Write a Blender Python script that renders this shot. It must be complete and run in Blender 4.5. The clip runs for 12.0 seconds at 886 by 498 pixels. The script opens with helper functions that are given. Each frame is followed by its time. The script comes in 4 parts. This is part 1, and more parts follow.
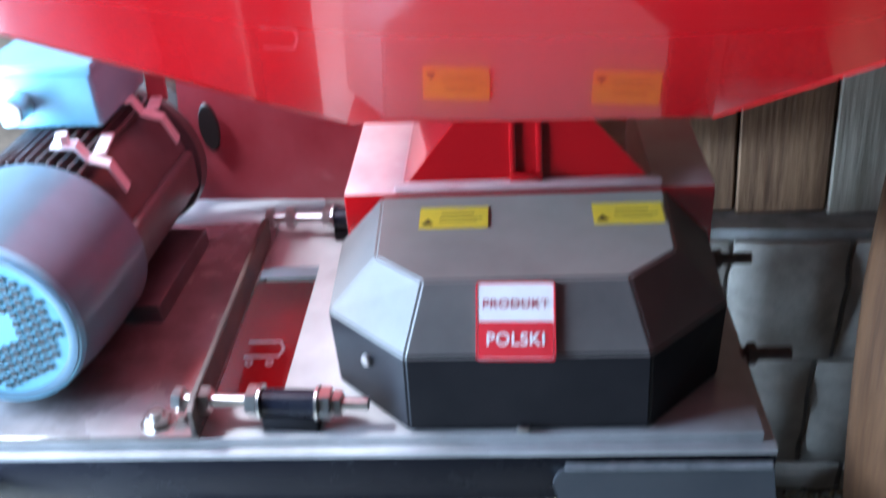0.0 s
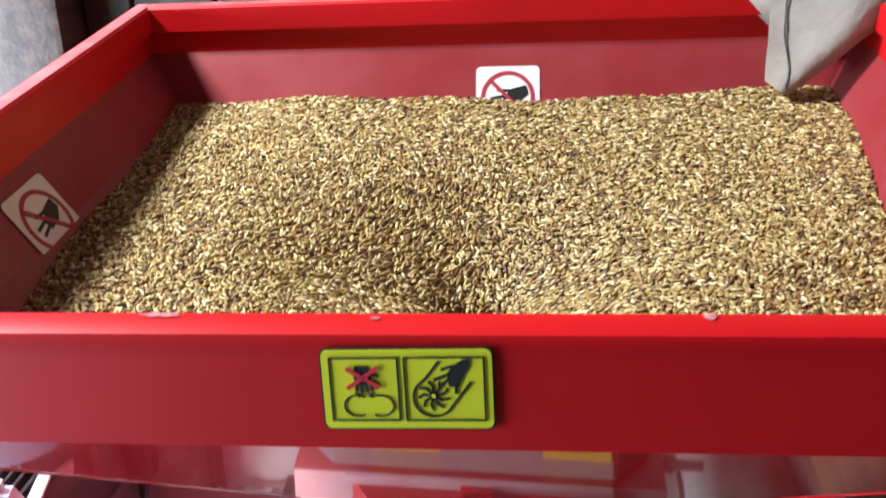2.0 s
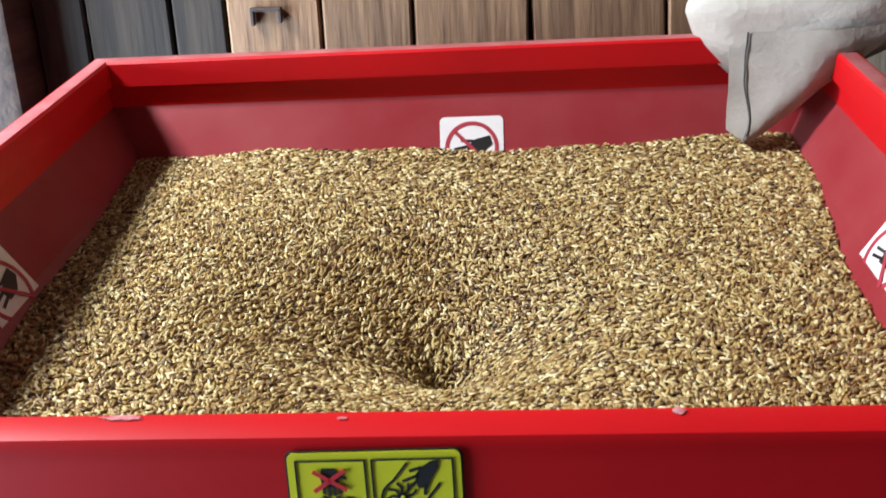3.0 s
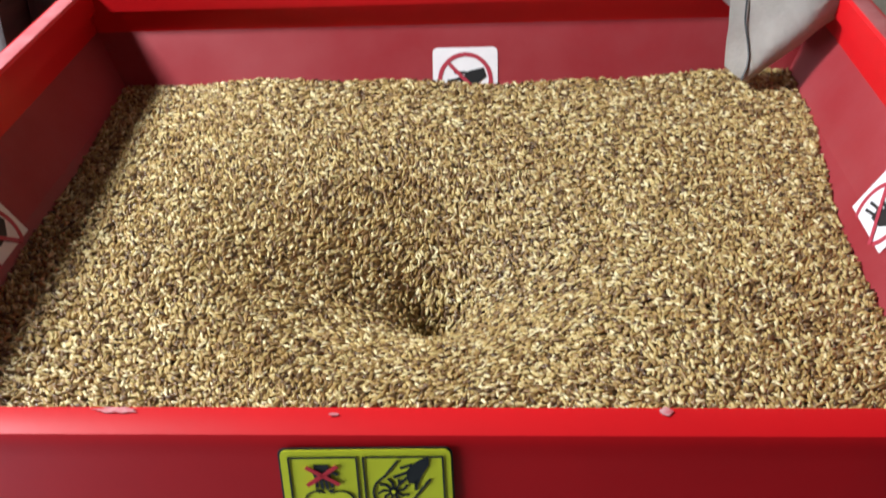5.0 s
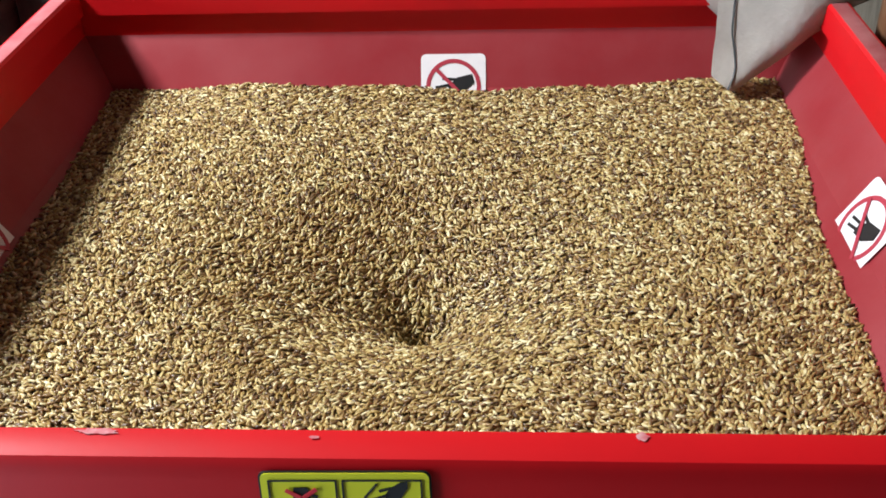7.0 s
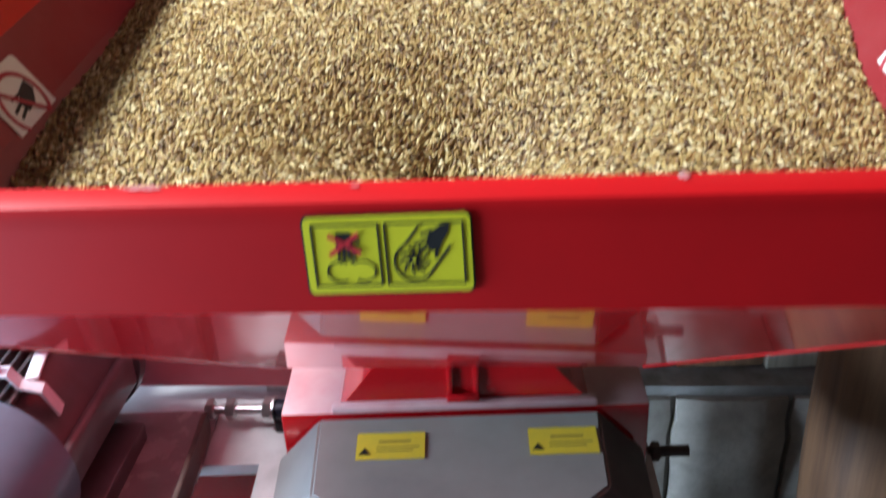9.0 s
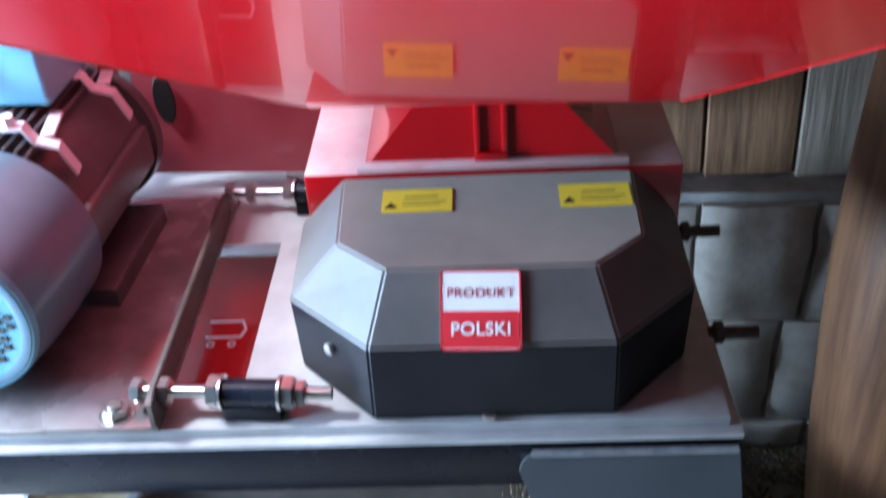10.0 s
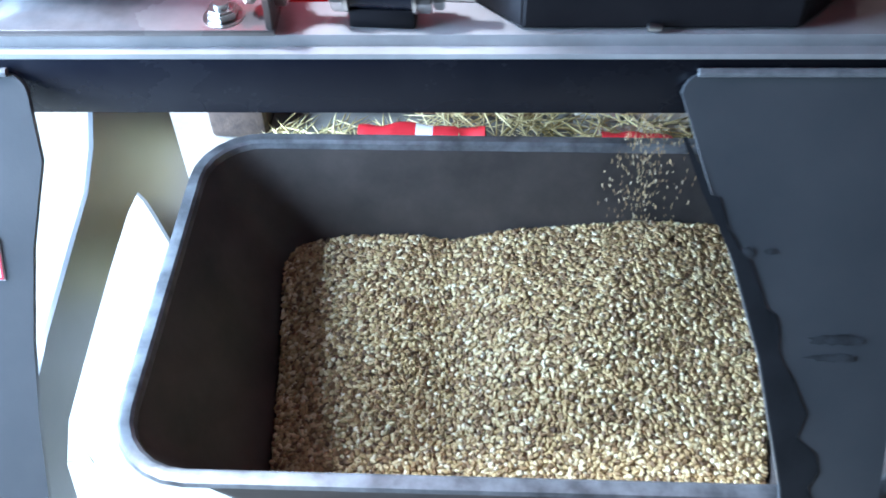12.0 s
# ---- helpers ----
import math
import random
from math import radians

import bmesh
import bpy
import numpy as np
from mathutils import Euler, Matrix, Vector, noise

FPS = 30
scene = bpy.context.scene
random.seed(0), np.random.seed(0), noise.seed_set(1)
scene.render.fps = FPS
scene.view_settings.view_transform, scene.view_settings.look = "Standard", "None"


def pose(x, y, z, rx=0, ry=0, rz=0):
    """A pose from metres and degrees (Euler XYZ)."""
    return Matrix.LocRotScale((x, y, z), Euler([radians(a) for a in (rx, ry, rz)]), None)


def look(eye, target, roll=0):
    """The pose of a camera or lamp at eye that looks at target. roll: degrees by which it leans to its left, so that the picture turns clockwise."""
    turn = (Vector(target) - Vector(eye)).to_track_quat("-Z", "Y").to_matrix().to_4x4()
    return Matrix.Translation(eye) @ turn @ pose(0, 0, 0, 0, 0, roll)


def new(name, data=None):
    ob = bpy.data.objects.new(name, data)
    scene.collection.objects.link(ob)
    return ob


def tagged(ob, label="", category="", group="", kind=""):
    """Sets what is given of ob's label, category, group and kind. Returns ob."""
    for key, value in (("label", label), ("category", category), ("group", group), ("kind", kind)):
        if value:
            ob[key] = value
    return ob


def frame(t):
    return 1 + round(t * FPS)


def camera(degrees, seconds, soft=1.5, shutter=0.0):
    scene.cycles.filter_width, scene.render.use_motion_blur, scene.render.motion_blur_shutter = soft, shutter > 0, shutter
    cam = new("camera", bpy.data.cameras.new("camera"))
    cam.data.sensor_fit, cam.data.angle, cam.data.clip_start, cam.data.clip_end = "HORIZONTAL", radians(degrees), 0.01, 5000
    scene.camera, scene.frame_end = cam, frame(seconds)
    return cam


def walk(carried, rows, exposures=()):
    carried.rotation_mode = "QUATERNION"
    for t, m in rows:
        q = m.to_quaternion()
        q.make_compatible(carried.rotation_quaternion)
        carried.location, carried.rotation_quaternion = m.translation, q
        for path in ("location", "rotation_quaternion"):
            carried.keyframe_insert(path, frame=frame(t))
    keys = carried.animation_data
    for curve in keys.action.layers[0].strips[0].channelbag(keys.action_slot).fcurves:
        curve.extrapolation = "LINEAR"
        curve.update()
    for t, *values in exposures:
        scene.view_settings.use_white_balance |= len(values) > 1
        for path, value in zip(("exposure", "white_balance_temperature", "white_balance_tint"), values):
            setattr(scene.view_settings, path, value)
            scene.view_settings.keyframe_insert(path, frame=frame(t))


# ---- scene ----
cam = camera(49, 12.0, soft=1.7, shutter=0.5)

PATH = [
    (0, (0.0906, -0.5202, 1.3536), (-0.0270, 0.3242, 0.8311), -3.93),
    (0.5, (0.0935, -0.4973, 1.4084), (-0.0025, 0.4032, 0.9843), -2.02),
    (1, (0.0972, -0.4588, 1.4467), (0.0033, 0.4616, 1.0676), -1.37),
    (1.5, (0.1029, -0.4353, 1.4717), (0.0103, 0.4848, 1.0912), -0.78),
    (2, (0.1066, -0.4262, 1.5103), (0.0202, 0.4987, 1.1400), -1.65),
    (2.5, (0.1046, -0.4135, 1.5304), (0.0349, 0.5139, 1.1630), -2.23),
    (3, (0.1076, -0.4065, 1.5472), (0.0545, 0.5264, 1.1909), -2.05),
    (3.2, (0.1074, -0.4066, 1.5558), (0.0573, 0.5273, 1.2019), -2.02),
    (4.8, (0.1039, -0.3832, 1.5984), (0.0618, 0.5132, 1.1573), -1.44),
    (5, (0.1077, -0.3789, 1.6003), (0.0623, 0.5045, 1.1340), -1.43),
    (5.5, (0.1122, -0.3690, 1.6013), (0.0634, 0.4846, 1.0827), -1.48),
    (6, (0.1103, -0.3645, 1.6056), (0.0678, 0.4838, 1.0778), -1.89),
    (6.5, (0.1143, -0.3704, 1.6141), (0.0705, 0.4970, 1.1186), -1.99),
    (6.7, (0.1142, -0.3716, 1.6163), (0.0721, 0.5045, 1.1360), -1.49),
    (8.3, (0.1155, -0.3871, 1.6204), (0.0823, 0.4951, 1.1508), -0.08),
    (8.5, (0.1149, -0.3908, 1.5987), (0.0763, 0.4902, 1.1272), -0.90),
    (9, (0.1115, -0.4358, 1.5054), (0.0384, 0.4383, 1.0253), -2.85),
    (9.5, (0.0968, -0.4686, 1.4347), (0.0173, 0.3880, 0.9248), -2.95),
    (10, (0.0939, -0.4775, 1.3775), (0.0073, 0.3349, 0.8008), -3.47),
    (10.5, (0.0955, -0.4916, 1.3361), (0.0066, 0.2591, 0.6815), -4.72),
    (11, (0.0772, -0.5186, 1.2686), (-0.0143, 0.1926, 0.5716), -4.63),
    (11.5, (0.0369, -0.5379, 1.2375), (-0.0573, 0.1375, 0.5060), -3.94),
    (12, (-0.0471, -0.5008, 1.2031), (-0.1160, 0.1614, 0.4569), -1.69),
]
walk(cam, [(t, look(eye, aim, roll)) for t, eye, aim, roll in PATH], [(0.0, 0.75, 5600, 8), (1.2, 0.5, 5950, 9), (2.2, 0.28, 6250, 9), (3.0, 0.07, 6250, 9), (6.7, 0.03, 6280, 9), (8.3, 0.02, 6300, 9), (9.3, 0.45, 5900, 9), (10.0, 0.68, 5600, 8), (12.0, 0.68, 5450, 8)])

# ---- light ----
world = bpy.data.worlds.new("world")
scene.world = world
world.use_nodes = True
wn = world.node_tree
sky = wn.nodes.new("ShaderNodeTexSky")
sky.sky_type = "NISHITA"
sky.sun_disc = False
sky.sun_elevation = radians(60)
sky.sun_rotation = radians(-63)
wn.links.new(sky.outputs[0], wn.nodes["Background"].inputs[0])
wn.nodes["Background"].inputs[1].default_value = 0.05

sun = new("sun", bpy.data.lights.new("sun", "SUN"))
sun.data.energy, sun.data.angle, sun.data.color = 3.0, radians(0.6), (1.0, 0.96, 0.9)
sun.matrix_world = look((-1, 0.5, 1.75), (0, 0, 0))


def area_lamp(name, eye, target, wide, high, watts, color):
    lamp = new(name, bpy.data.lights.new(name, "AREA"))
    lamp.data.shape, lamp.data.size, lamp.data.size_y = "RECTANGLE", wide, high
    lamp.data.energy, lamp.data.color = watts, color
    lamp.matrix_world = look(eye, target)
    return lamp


area_lamp("doorway_light", (-1.40, 0.04, 0.76), (0.6, 0.12, 0.76), 1.10, 1.36, 200, (0.62, 0.80, 1.0))
# Invented lamp that lights the hopper from the upper left; no such source known.
area_lamp("added_hopper_lamp", (-1.30, 0.26, 2.585), (0.05, 0.37, 1.1), 0.30, 0.30, 80, (0.95, 0.97, 1.0))

# ---- materials ----


def material(name, color, rough=0.5, metal=0.0, coat=0.0, color2=None, scale=8.0, detail=6.0, bump=0.0, bump_scale=60.0,
             low=0.35, high=0.65, random_tint=0.0, stretch=(1, 1, 1), rough2=None, coat_rough=0.05, ior=1.45):
    """A painted, wooden, stone or metal surface with two scales of variation."""
    m = bpy.data.materials.new(name)
    m.use_nodes = True
    nt = m.node_tree
    b = nt.nodes["Principled BSDF"]
    b.inputs["Roughness"].default_value, b.inputs["Metallic"].default_value = rough, metal
    b.inputs["Coat Weight"].default_value, b.inputs["Coat Roughness"].default_value = coat, coat_rough
    b.inputs["IOR"].default_value = ior
    tc = nt.nodes.new("ShaderNodeTexCoord")
    mp = nt.nodes.new("ShaderNodeMapping")
    mp.inputs["Scale"].default_value = stretch
    nt.links.new(tc.outputs["Object"], mp.inputs["Vector"])
    n1 = nt.nodes.new("ShaderNodeTexNoise")
    n1.inputs["Scale"].default_value, n1.inputs["Detail"].default_value, n1.inputs["Roughness"].default_value = scale, detail, 0.62
    nt.links.new(mp.outputs[0], n1.inputs["Vector"])
    rp = nt.nodes.new("ShaderNodeValToRGB")
    rp.color_ramp.elements[0].position, rp.color_ramp.elements[1].position = low, high
    rp.color_ramp.elements[0].color = (*color, 1)
    rp.color_ramp.elements[1].color = (*(color2 or color), 1)
    nt.links.new(n1.outputs[0], rp.inputs[0])
    last = rp.outputs[0]
    if random_tint:
        oi = nt.nodes.new("ShaderNodeObjectInfo")
        mr = nt.nodes.new("ShaderNodeMapRange")
        mr.inputs[3].default_value, mr.inputs[4].default_value = 1 - random_tint, 1 + random_tint
        nt.links.new(oi.outputs["Random"], mr.inputs[0])
        hs = nt.nodes.new("ShaderNodeHueSaturation")
        nt.links.new(mr.outputs[0], hs.inputs["Value"])
        nt.links.new(last, hs.inputs["Color"])
        last = hs.outputs[0]
    nt.links.new(last, b.inputs["Base Color"])
    if rough2 is not None:
        mr2 = nt.nodes.new("ShaderNodeMapRange")
        mr2.inputs[1].default_value, mr2.inputs[2].default_value = 0.3, 0.7
        mr2.inputs[3].default_value, mr2.inputs[4].default_value = rough, rough2
        nt.links.new(n1.outputs[0], mr2.inputs[0])
        nt.links.new(mr2.outputs[0], b.inputs["Roughness"])
    if bump:
        n2 = nt.nodes.new("ShaderNodeTexNoise")
        n2.inputs["Scale"].default_value, n2.inputs["Detail"].default_value = bump_scale, 4
        nt.links.new(mp.outputs[0], n2.inputs["Vector"])
        bp = nt.nodes.new("ShaderNodeBump")
        bp.inputs["Strength"].default_value, bp.inputs["Distance"].default_value = bump, 0.004
        nt.links.new(n2.outputs[0], bp.inputs["Height"])
        nt.links.new(bp.outputs[0], b.inputs["Normal"])
    return m


def grain_material(name, ramp, rough=0.5):
    """Kernels: each island has its own tint."""
    m = bpy.data.materials.new(name)
    m.use_nodes = True
    nt = m.node_tree
    b = nt.nodes["Principled BSDF"]
    b.inputs["Roughness"].default_value = rough
    g = nt.nodes.new("ShaderNodeNewGeometry")
    rp = nt.nodes.new("ShaderNodeValToRGB")
    els = rp.color_ramp.elements
    els[0].position, els[0].color = ramp[0][0], (*ramp[0][1], 1)
    els[1].position, els[1].color = ramp[-1][0], (*ramp[-1][1], 1)
    for p, c in ramp[1:-1]:
        els.new(p).color = (*c, 1)
    nt.links.new(g.outputs["Random Per Island"], rp.inputs[0])
    nt.links.new(rp.outputs[0], b.inputs["Base Color"])
    return m


RED = material("red_paint", (0.42, 0.004, 0.007), 0.22, coat=1.0, color2=(0.37, 0.004, 0.007), scale=3, bump=0.012, bump_scale=220, coat_rough=0.04)
# Satin copy of the red, base raised for the rim's brighter light.
RED_SATIN = material("red_paint_satin_lit", (0.54, 0.005, 0.008), 0.45, coat=0.04, ior=1.3, color2=(0.45, 0.005, 0.008), scale=4, bump=0.02, bump_scale=200, coat_rough=0.3)
RIM_DUST = material("dusty_red_rim", (0.34, 0.055, 0.06), 0.6, color2=(0.46, 0.16, 0.16), scale=14, bump=0.05, bump_scale=300)
RED_IN = material("dusty_shaded_red", (0.24, 0.009, 0.014), 0.45, color2=(0.30, 0.045, 0.05), scale=4, coat=0.15, coat_rough=0.25, bump=0.03, bump_scale=120)
COWL = material("cowl_shaded_blue", (0.085, 0.15, 0.2), 0.36, color2=(0.07, 0.12, 0.16), scale=10, coat=0.3)
# Dull red, mottled with a pinker tone.
RED_DULL = material("red_paint_dull", (0.20, 0.020, 0.030), 0.4, color2=(0.28, 0.065, 0.08), scale=5, coat=0.35, coat_rough=0.2, bump=0.03, bump_scale=150)
LITDUSTCOAT = material("dusty_lit_top_coat", (0.19, 0.163, 0.142), 0.5, color2=(0.28, 0.245, 0.21), scale=5, bump=0.06, bump_scale=500, coat=0.1, coat_rough=0.25)
FACET = material("dusted_half_lit_coat", (0.075, 0.069, 0.065), 0.56, color2=(0.125, 0.114, 0.105), scale=6, bump=0.06, bump_scale=500)
DARKPLANK = material("dark_plank", (0.010, 0.007, 0.005), 0.9, color2=(0.030, 0.020, 0.013), scale=5, stretch=(9, 9, 0.7), bump=0.3, bump_scale=16, random_tint=0.35)
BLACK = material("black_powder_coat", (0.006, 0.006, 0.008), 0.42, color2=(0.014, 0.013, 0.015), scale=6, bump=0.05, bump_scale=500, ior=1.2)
TABLE = material("table_black_paint", (0.005, 0.006, 0.011), 0.16, color2=(0.013, 0.014, 0.019), scale=7, low=0.45, high=0.8, rough2=0.34, ior=1.28, bump=0.03, bump_scale=160)
DUSTYSHEEN = material("dusty_sheen_black_paint", (0.21, 0.205, 0.205), 0.3, color2=(0.43, 0.42, 0.42), scale=6, low=0.35, high=0.75, coat=0.5, rough2=0.5, coat_rough=0.12, bump=0.03, bump_scale=120)
GREY = material("grey_leg_paint", (0.05, 0.053, 0.058), 0.36, coat=0.8, coat_rough=0.28, color2=(0.068, 0.07, 0.074), scale=9, bump=0.05, bump_scale=300)
OVERSPRAY = material("black_overspray", (0.006, 0.007, 0.009), 0.5, color2=(0.014, 0.015, 0.018), scale=30, bump=0.05, bump_scale=300)
SMEAR = material("thin_dark_smear", (0.022, 0.023, 0.025), 0.45, color2=(0.05, 0.053, 0.058), scale=60, low=0.45, high=0.6)
WELD = material("painted_weld", (0.11, 0.115, 0.12), 0.35, color2=(0.19, 0.19, 0.195), scale=80)
PLASTIC = material("black_tub_plastic", (0.028, 0.024, 0.022), 0.5, color2=(0.09, 0.073, 0.064), scale=7, low=0.3, high=0.75, bump=0.05, bump_scale=200)
RIMPLASTIC = material("pale_sheen_rim_plastic", (0.05, 0.05, 0.052), 0.3, color2=(0.16, 0.16, 0.165), scale=25, bump=0.05, bump_scale=200)
SLIDEPLATE = material("oiled_slide_plate", (0.09, 0.078, 0.078), 0.17, color2=(0.20, 0.18, 0.178), scale=7, coat=1.0, coat_rough=0.1, rough2=0.35)
STEEL = material("zinc_steel", (0.62, 0.62, 0.6), 0.3, metal=1.0, color2=(0.45, 0.45, 0.44), scale=40)
GALV = material("dull_galvanised_steel", (0.62, 0.64, 0.67), 0.42, metal=0.3, color2=(0.50, 0.52, 0.55), scale=30)
RED_LIT = material("pale_lit_red", (0.52, 0.22, 0.22), 0.6, color2=(0.60, 0.40, 0.38), scale=7, bump=0.05, bump_scale=300)
FLOUR = material("flour_on_paint", (0.44, 0.06, 0.07), 0.8, color2=(0.55, 0.30, 0.30), scale=90)
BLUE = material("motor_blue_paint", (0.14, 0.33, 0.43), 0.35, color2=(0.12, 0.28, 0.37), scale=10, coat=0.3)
DARKIRON = material("dark_iron", (0.03, 0.022, 0.02), 0.55, color2=(0.07, 0.045, 0.035), scale=30, bump=0.1)
CASTIRON = material("motor_body_paint", (0.085, 0.085, 0.092), 0.4, color2=(0.045, 0.036, 0.035), scale=9, bump=0.06, coat=0.4, coat_rough=0.25)
WOOD = material("weathered_plank", (0.10, 0.048, 0.024), 0.7, color2=(0.26, 0.145, 0.075), scale=7, stretch=(9, 9, 0.7), bump=0.35, bump_scale=16, random_tint=0.15)
DARKWOOD = material("dark_old_wood", (0.03, 0.019, 0.014), 0.8, color2=(0.065, 0.042, 0.03), scale=5, stretch=(9, 0.7, 9), bump=0.3, bump_scale=16)
GREYWOOD = material("grey_plank", (0.28, 0.24, 0.18), 0.8, color2=(0.48, 0.41, 0.32), scale=5, stretch=(9, 9, 0.7), bump=0.35, bump_scale=16, random_tint=0.18)
POST = material("brown_post_wood", (0.09, 0.039, 0.018), 0.55, color2=(0.18, 0.085, 0.038), scale=6, stretch=(8, 8, 0.6), bump=0.25, bump_scale=14)
STONE = material("pale_block", (0.40, 0.355, 0.30), 0.9, color2=(0.60, 0.545, 0.47), scale=14, bump=0.5, bump_scale=40, random_tint=0.12)
MORTAR = material("mortar", (0.22, 0.21, 0.19), 0.95, color2=(0.34, 0.32, 0.3), scale=20, bump=0.5)
PLASTER = material("dark_plaster", (0.018, 0.016, 0.014), 0.95, color2=(0.042, 0.036, 0.03), scale=4, bump=0.3, bump_scale=25)
CONCRETE = material("dusty_concrete", (0.15, 0.135, 0.115), 0.9, color2=(0.26, 0.235, 0.20), scale=5, bump=0.4, bump_scale=40)
CLOTH = material("white_sack_cloth", (0.56, 0.52, 0.46), 0.85, color2=(0.36, 0.31, 0.26), scale=12, low=0.3, high=0.8, bump=0.35, bump_scale=140)
YELLOW = material("yellow_label", (0.72, 0.66, 0.02), 0.4, color2=(0.68, 0.62, 0.02))
AMBER = material("amber_label", (0.72, 0.5, 0.03), 0.45, color2=(0.65, 0.46, 0.04), scale=60)
INK = material("black_ink", (0.01, 0.01, 0.01), 0.5)
REDINK = material("red_ink", (0.6, 0.02, 0.03), 0.5)
PINKINK = material("dark_red_ink", (0.36, 0.03, 0.05), 0.5)
WHITE = material("white_label", (0.78, 0.77, 0.76), 0.45, color2=(0.72, 0.7, 0.7), scale=30)
PRINT = material("faded_print", (0.3, 0.2, 0.03), 0.6)
LITTER = grain_material("spilt_chaff", [(0, (0.05, 0.035, 0.02)), (0.6, (0.12, 0.085, 0.04)), (1, (0.3, 0.23, 0.1))], 0.8)
STRAW = grain_material("straw_stalks", [(0, (0.3, 0.22, 0.08)), (0.5, (0.5, 0.4, 0.18)), (1, (0.62, 0.52, 0.28))], 0.6)
BARLEY = grain_material("barley_kernels", [(0.0, (0.07, 0.036, 0.016)), (0.2, (0.20, 0.112, 0.040)), (0.55, (0.385, 0.255, 0.082)), (0.8, (0.54, 0.42, 0.17)), (1.0, (0.74, 0.65, 0.38))], 0.36)
FLAKES = grain_material("flattened_barley", [(0.0, (0.10, 0.055, 0.025)), (0.25, (0.27, 0.16, 0.068)), (0.65, (0.49, 0.345, 0.15)), (0.9, (0.66, 0.53, 0.30)), (1.0, (0.76, 0.66, 0.46))], 0.55)
GRAINBED = material("shaded_grain_bed", (0.05, 0.028, 0.01), 0.8, color2=(0.11, 0.065, 0.022), scale=160)

# ---- mesh helpers ----


def box_bm(size, at=(0, 0, 0), bevel=0.0, segments=2, bm=None):
    bm = bm or bmesh.new()
    r = bmesh.ops.create_cube(bm, size=1, matrix=Matrix.Translation(at) @ Matrix.Diagonal((*size, 1)))
    if bevel:
        edges = list({e for v in r["verts"] for e in v.link_edges})
        bmesh.ops.bevel(bm, geom=edges, offset=bevel, segments=segments, profile=0.5, affect="EDGES")
    return bm


def cyl_bm(radius, length, at=(0, 0, 0), axis="Z", sides=24, bevel=0.0, radius2=None, bm=None):
    bm = bm or bmesh.new()
    turn = {"Z": Matrix(), "X": Matrix.Rotation(radians(90), 4, "Y"), "Y": Matrix.Rotation(radians(-90), 4, "X")}[axis]
    r = bmesh.ops.create_cone(bm, cap_ends=True, segments=sides, radius1=radius, radius2=radius if radius2 is None else radius2, depth=length,
                              matrix=Matrix.Translation(at) @ turn)
    if bevel:
        caps = [e for e in {e for v in r["verts"] for e in v.link_edges} if any(len(f.verts) > 4 for f in e.link_faces)]
        bmesh.ops.bevel(bm, geom=caps, offset=bevel, segments=2, affect="EDGES")
    return bm


def solid(faces, verts, bm=None):
    bm = bm or bmesh.new()
    vs = [bm.verts.new(v) for v in verts]
    for f in faces:
        bm.faces.new([vs[i] for i in f])
    return bm


def plate_bm(outline, thick, plane="XZ", at=0.0, bevel=0.0):
    """A flat sheet cut to an outline, thick metres deep, in one plane of the axes."""
    bm = bmesh.new()
    put = {"XZ": lambda a, b, c: (a, c, b), "YZ": lambda a, b, c: (c, a, b), "XY": lambda a, b, c: (a, b, c)}[plane]
    vs = [bm.verts.new(put(a, b, at)) for a, b in outline]
    f = bm.faces.new(vs)
    r = bmesh.ops.extrude_face_region(bm, geom=[f])
    moved = [g for g in r["geom"] if isinstance(g, bmesh.types.BMVert)]
    bmesh.ops.translate(bm, verts=moved, vec=put(0, 0, thick))
    bmesh.ops.recalc_face_normals(bm, faces=bm.faces)
    if bevel:
        bmesh.ops.bevel(bm, geom=list(bm.edges), offset=bevel, segments=2, affect="EDGES")
    return bm


def part(name, bm, mat, parent=None, label="", smooth=True):
    me = bpy.data.meshes.new(name)
    bmesh.ops.recalc_face_normals(bm, faces=bm.faces)
    bm.to_mesh(me)
    bm.free()
    me.materials.append(mat)
    if smooth:
        me.polygons.foreach_set("use_smooth", [True] * len(me.polygons))
        me.set_sharp_from_angle(angle=radians(35))
    ob = new(name, me)
    if parent is not None:
        ob.parent = parent
    if label:
        tagged(ob, label)
    return ob


def rounded(w, d, r, n=6):
    pts = []
    for cx, cy, a0 in ((w / 2 - r, d / 2 - r, 0), (-w / 2 + r, d / 2 - r, 90), (-w / 2 + r, -d / 2 + r, 180), (w / 2 - r, -d / 2 + r, 270)):
        pts += [(cx + r * math.cos(radians(a0 + 90 * k / n)), cy + r * math.sin(radians(a0 + 90 * k / n))) for k in range(n + 1)]
    return pts


def loft(rings, close=True):
    """Rings of equal count joined by quads, the first and last filled when closed."""
    bm = bmesh.new()
    vs = [[bm.verts.new(p) for p in ring] for ring in rings]
    for a, b in zip(vs, vs[1:]):
        for i in range(len(a)):
            j = (i + 1) % len(a)
            bm.faces.new((a[i], a[j], b[j], b[i]))
    if close:
        bm.faces.new(vs[0])
        bm.faces.new(vs[-1])
    return bm


def ring(w, d, r, z):
    return [(x, y, z) for x, y in rounded(w, d, r)]


def thing(name, label, category, at=(0, 0, 0), group="", kind=""):
    ob = new(name)
    ob.empty_display_size = 0.05
    ob.matrix_basis = at if isinstance(at, Matrix) else pose(*at)
    return tagged(ob, label, category, group, kind)


# ---- the barn ----
def structure(name, bm, mat, label, category):
    return tagged(part(name, bm, mat, None), label, category, kind="structure")


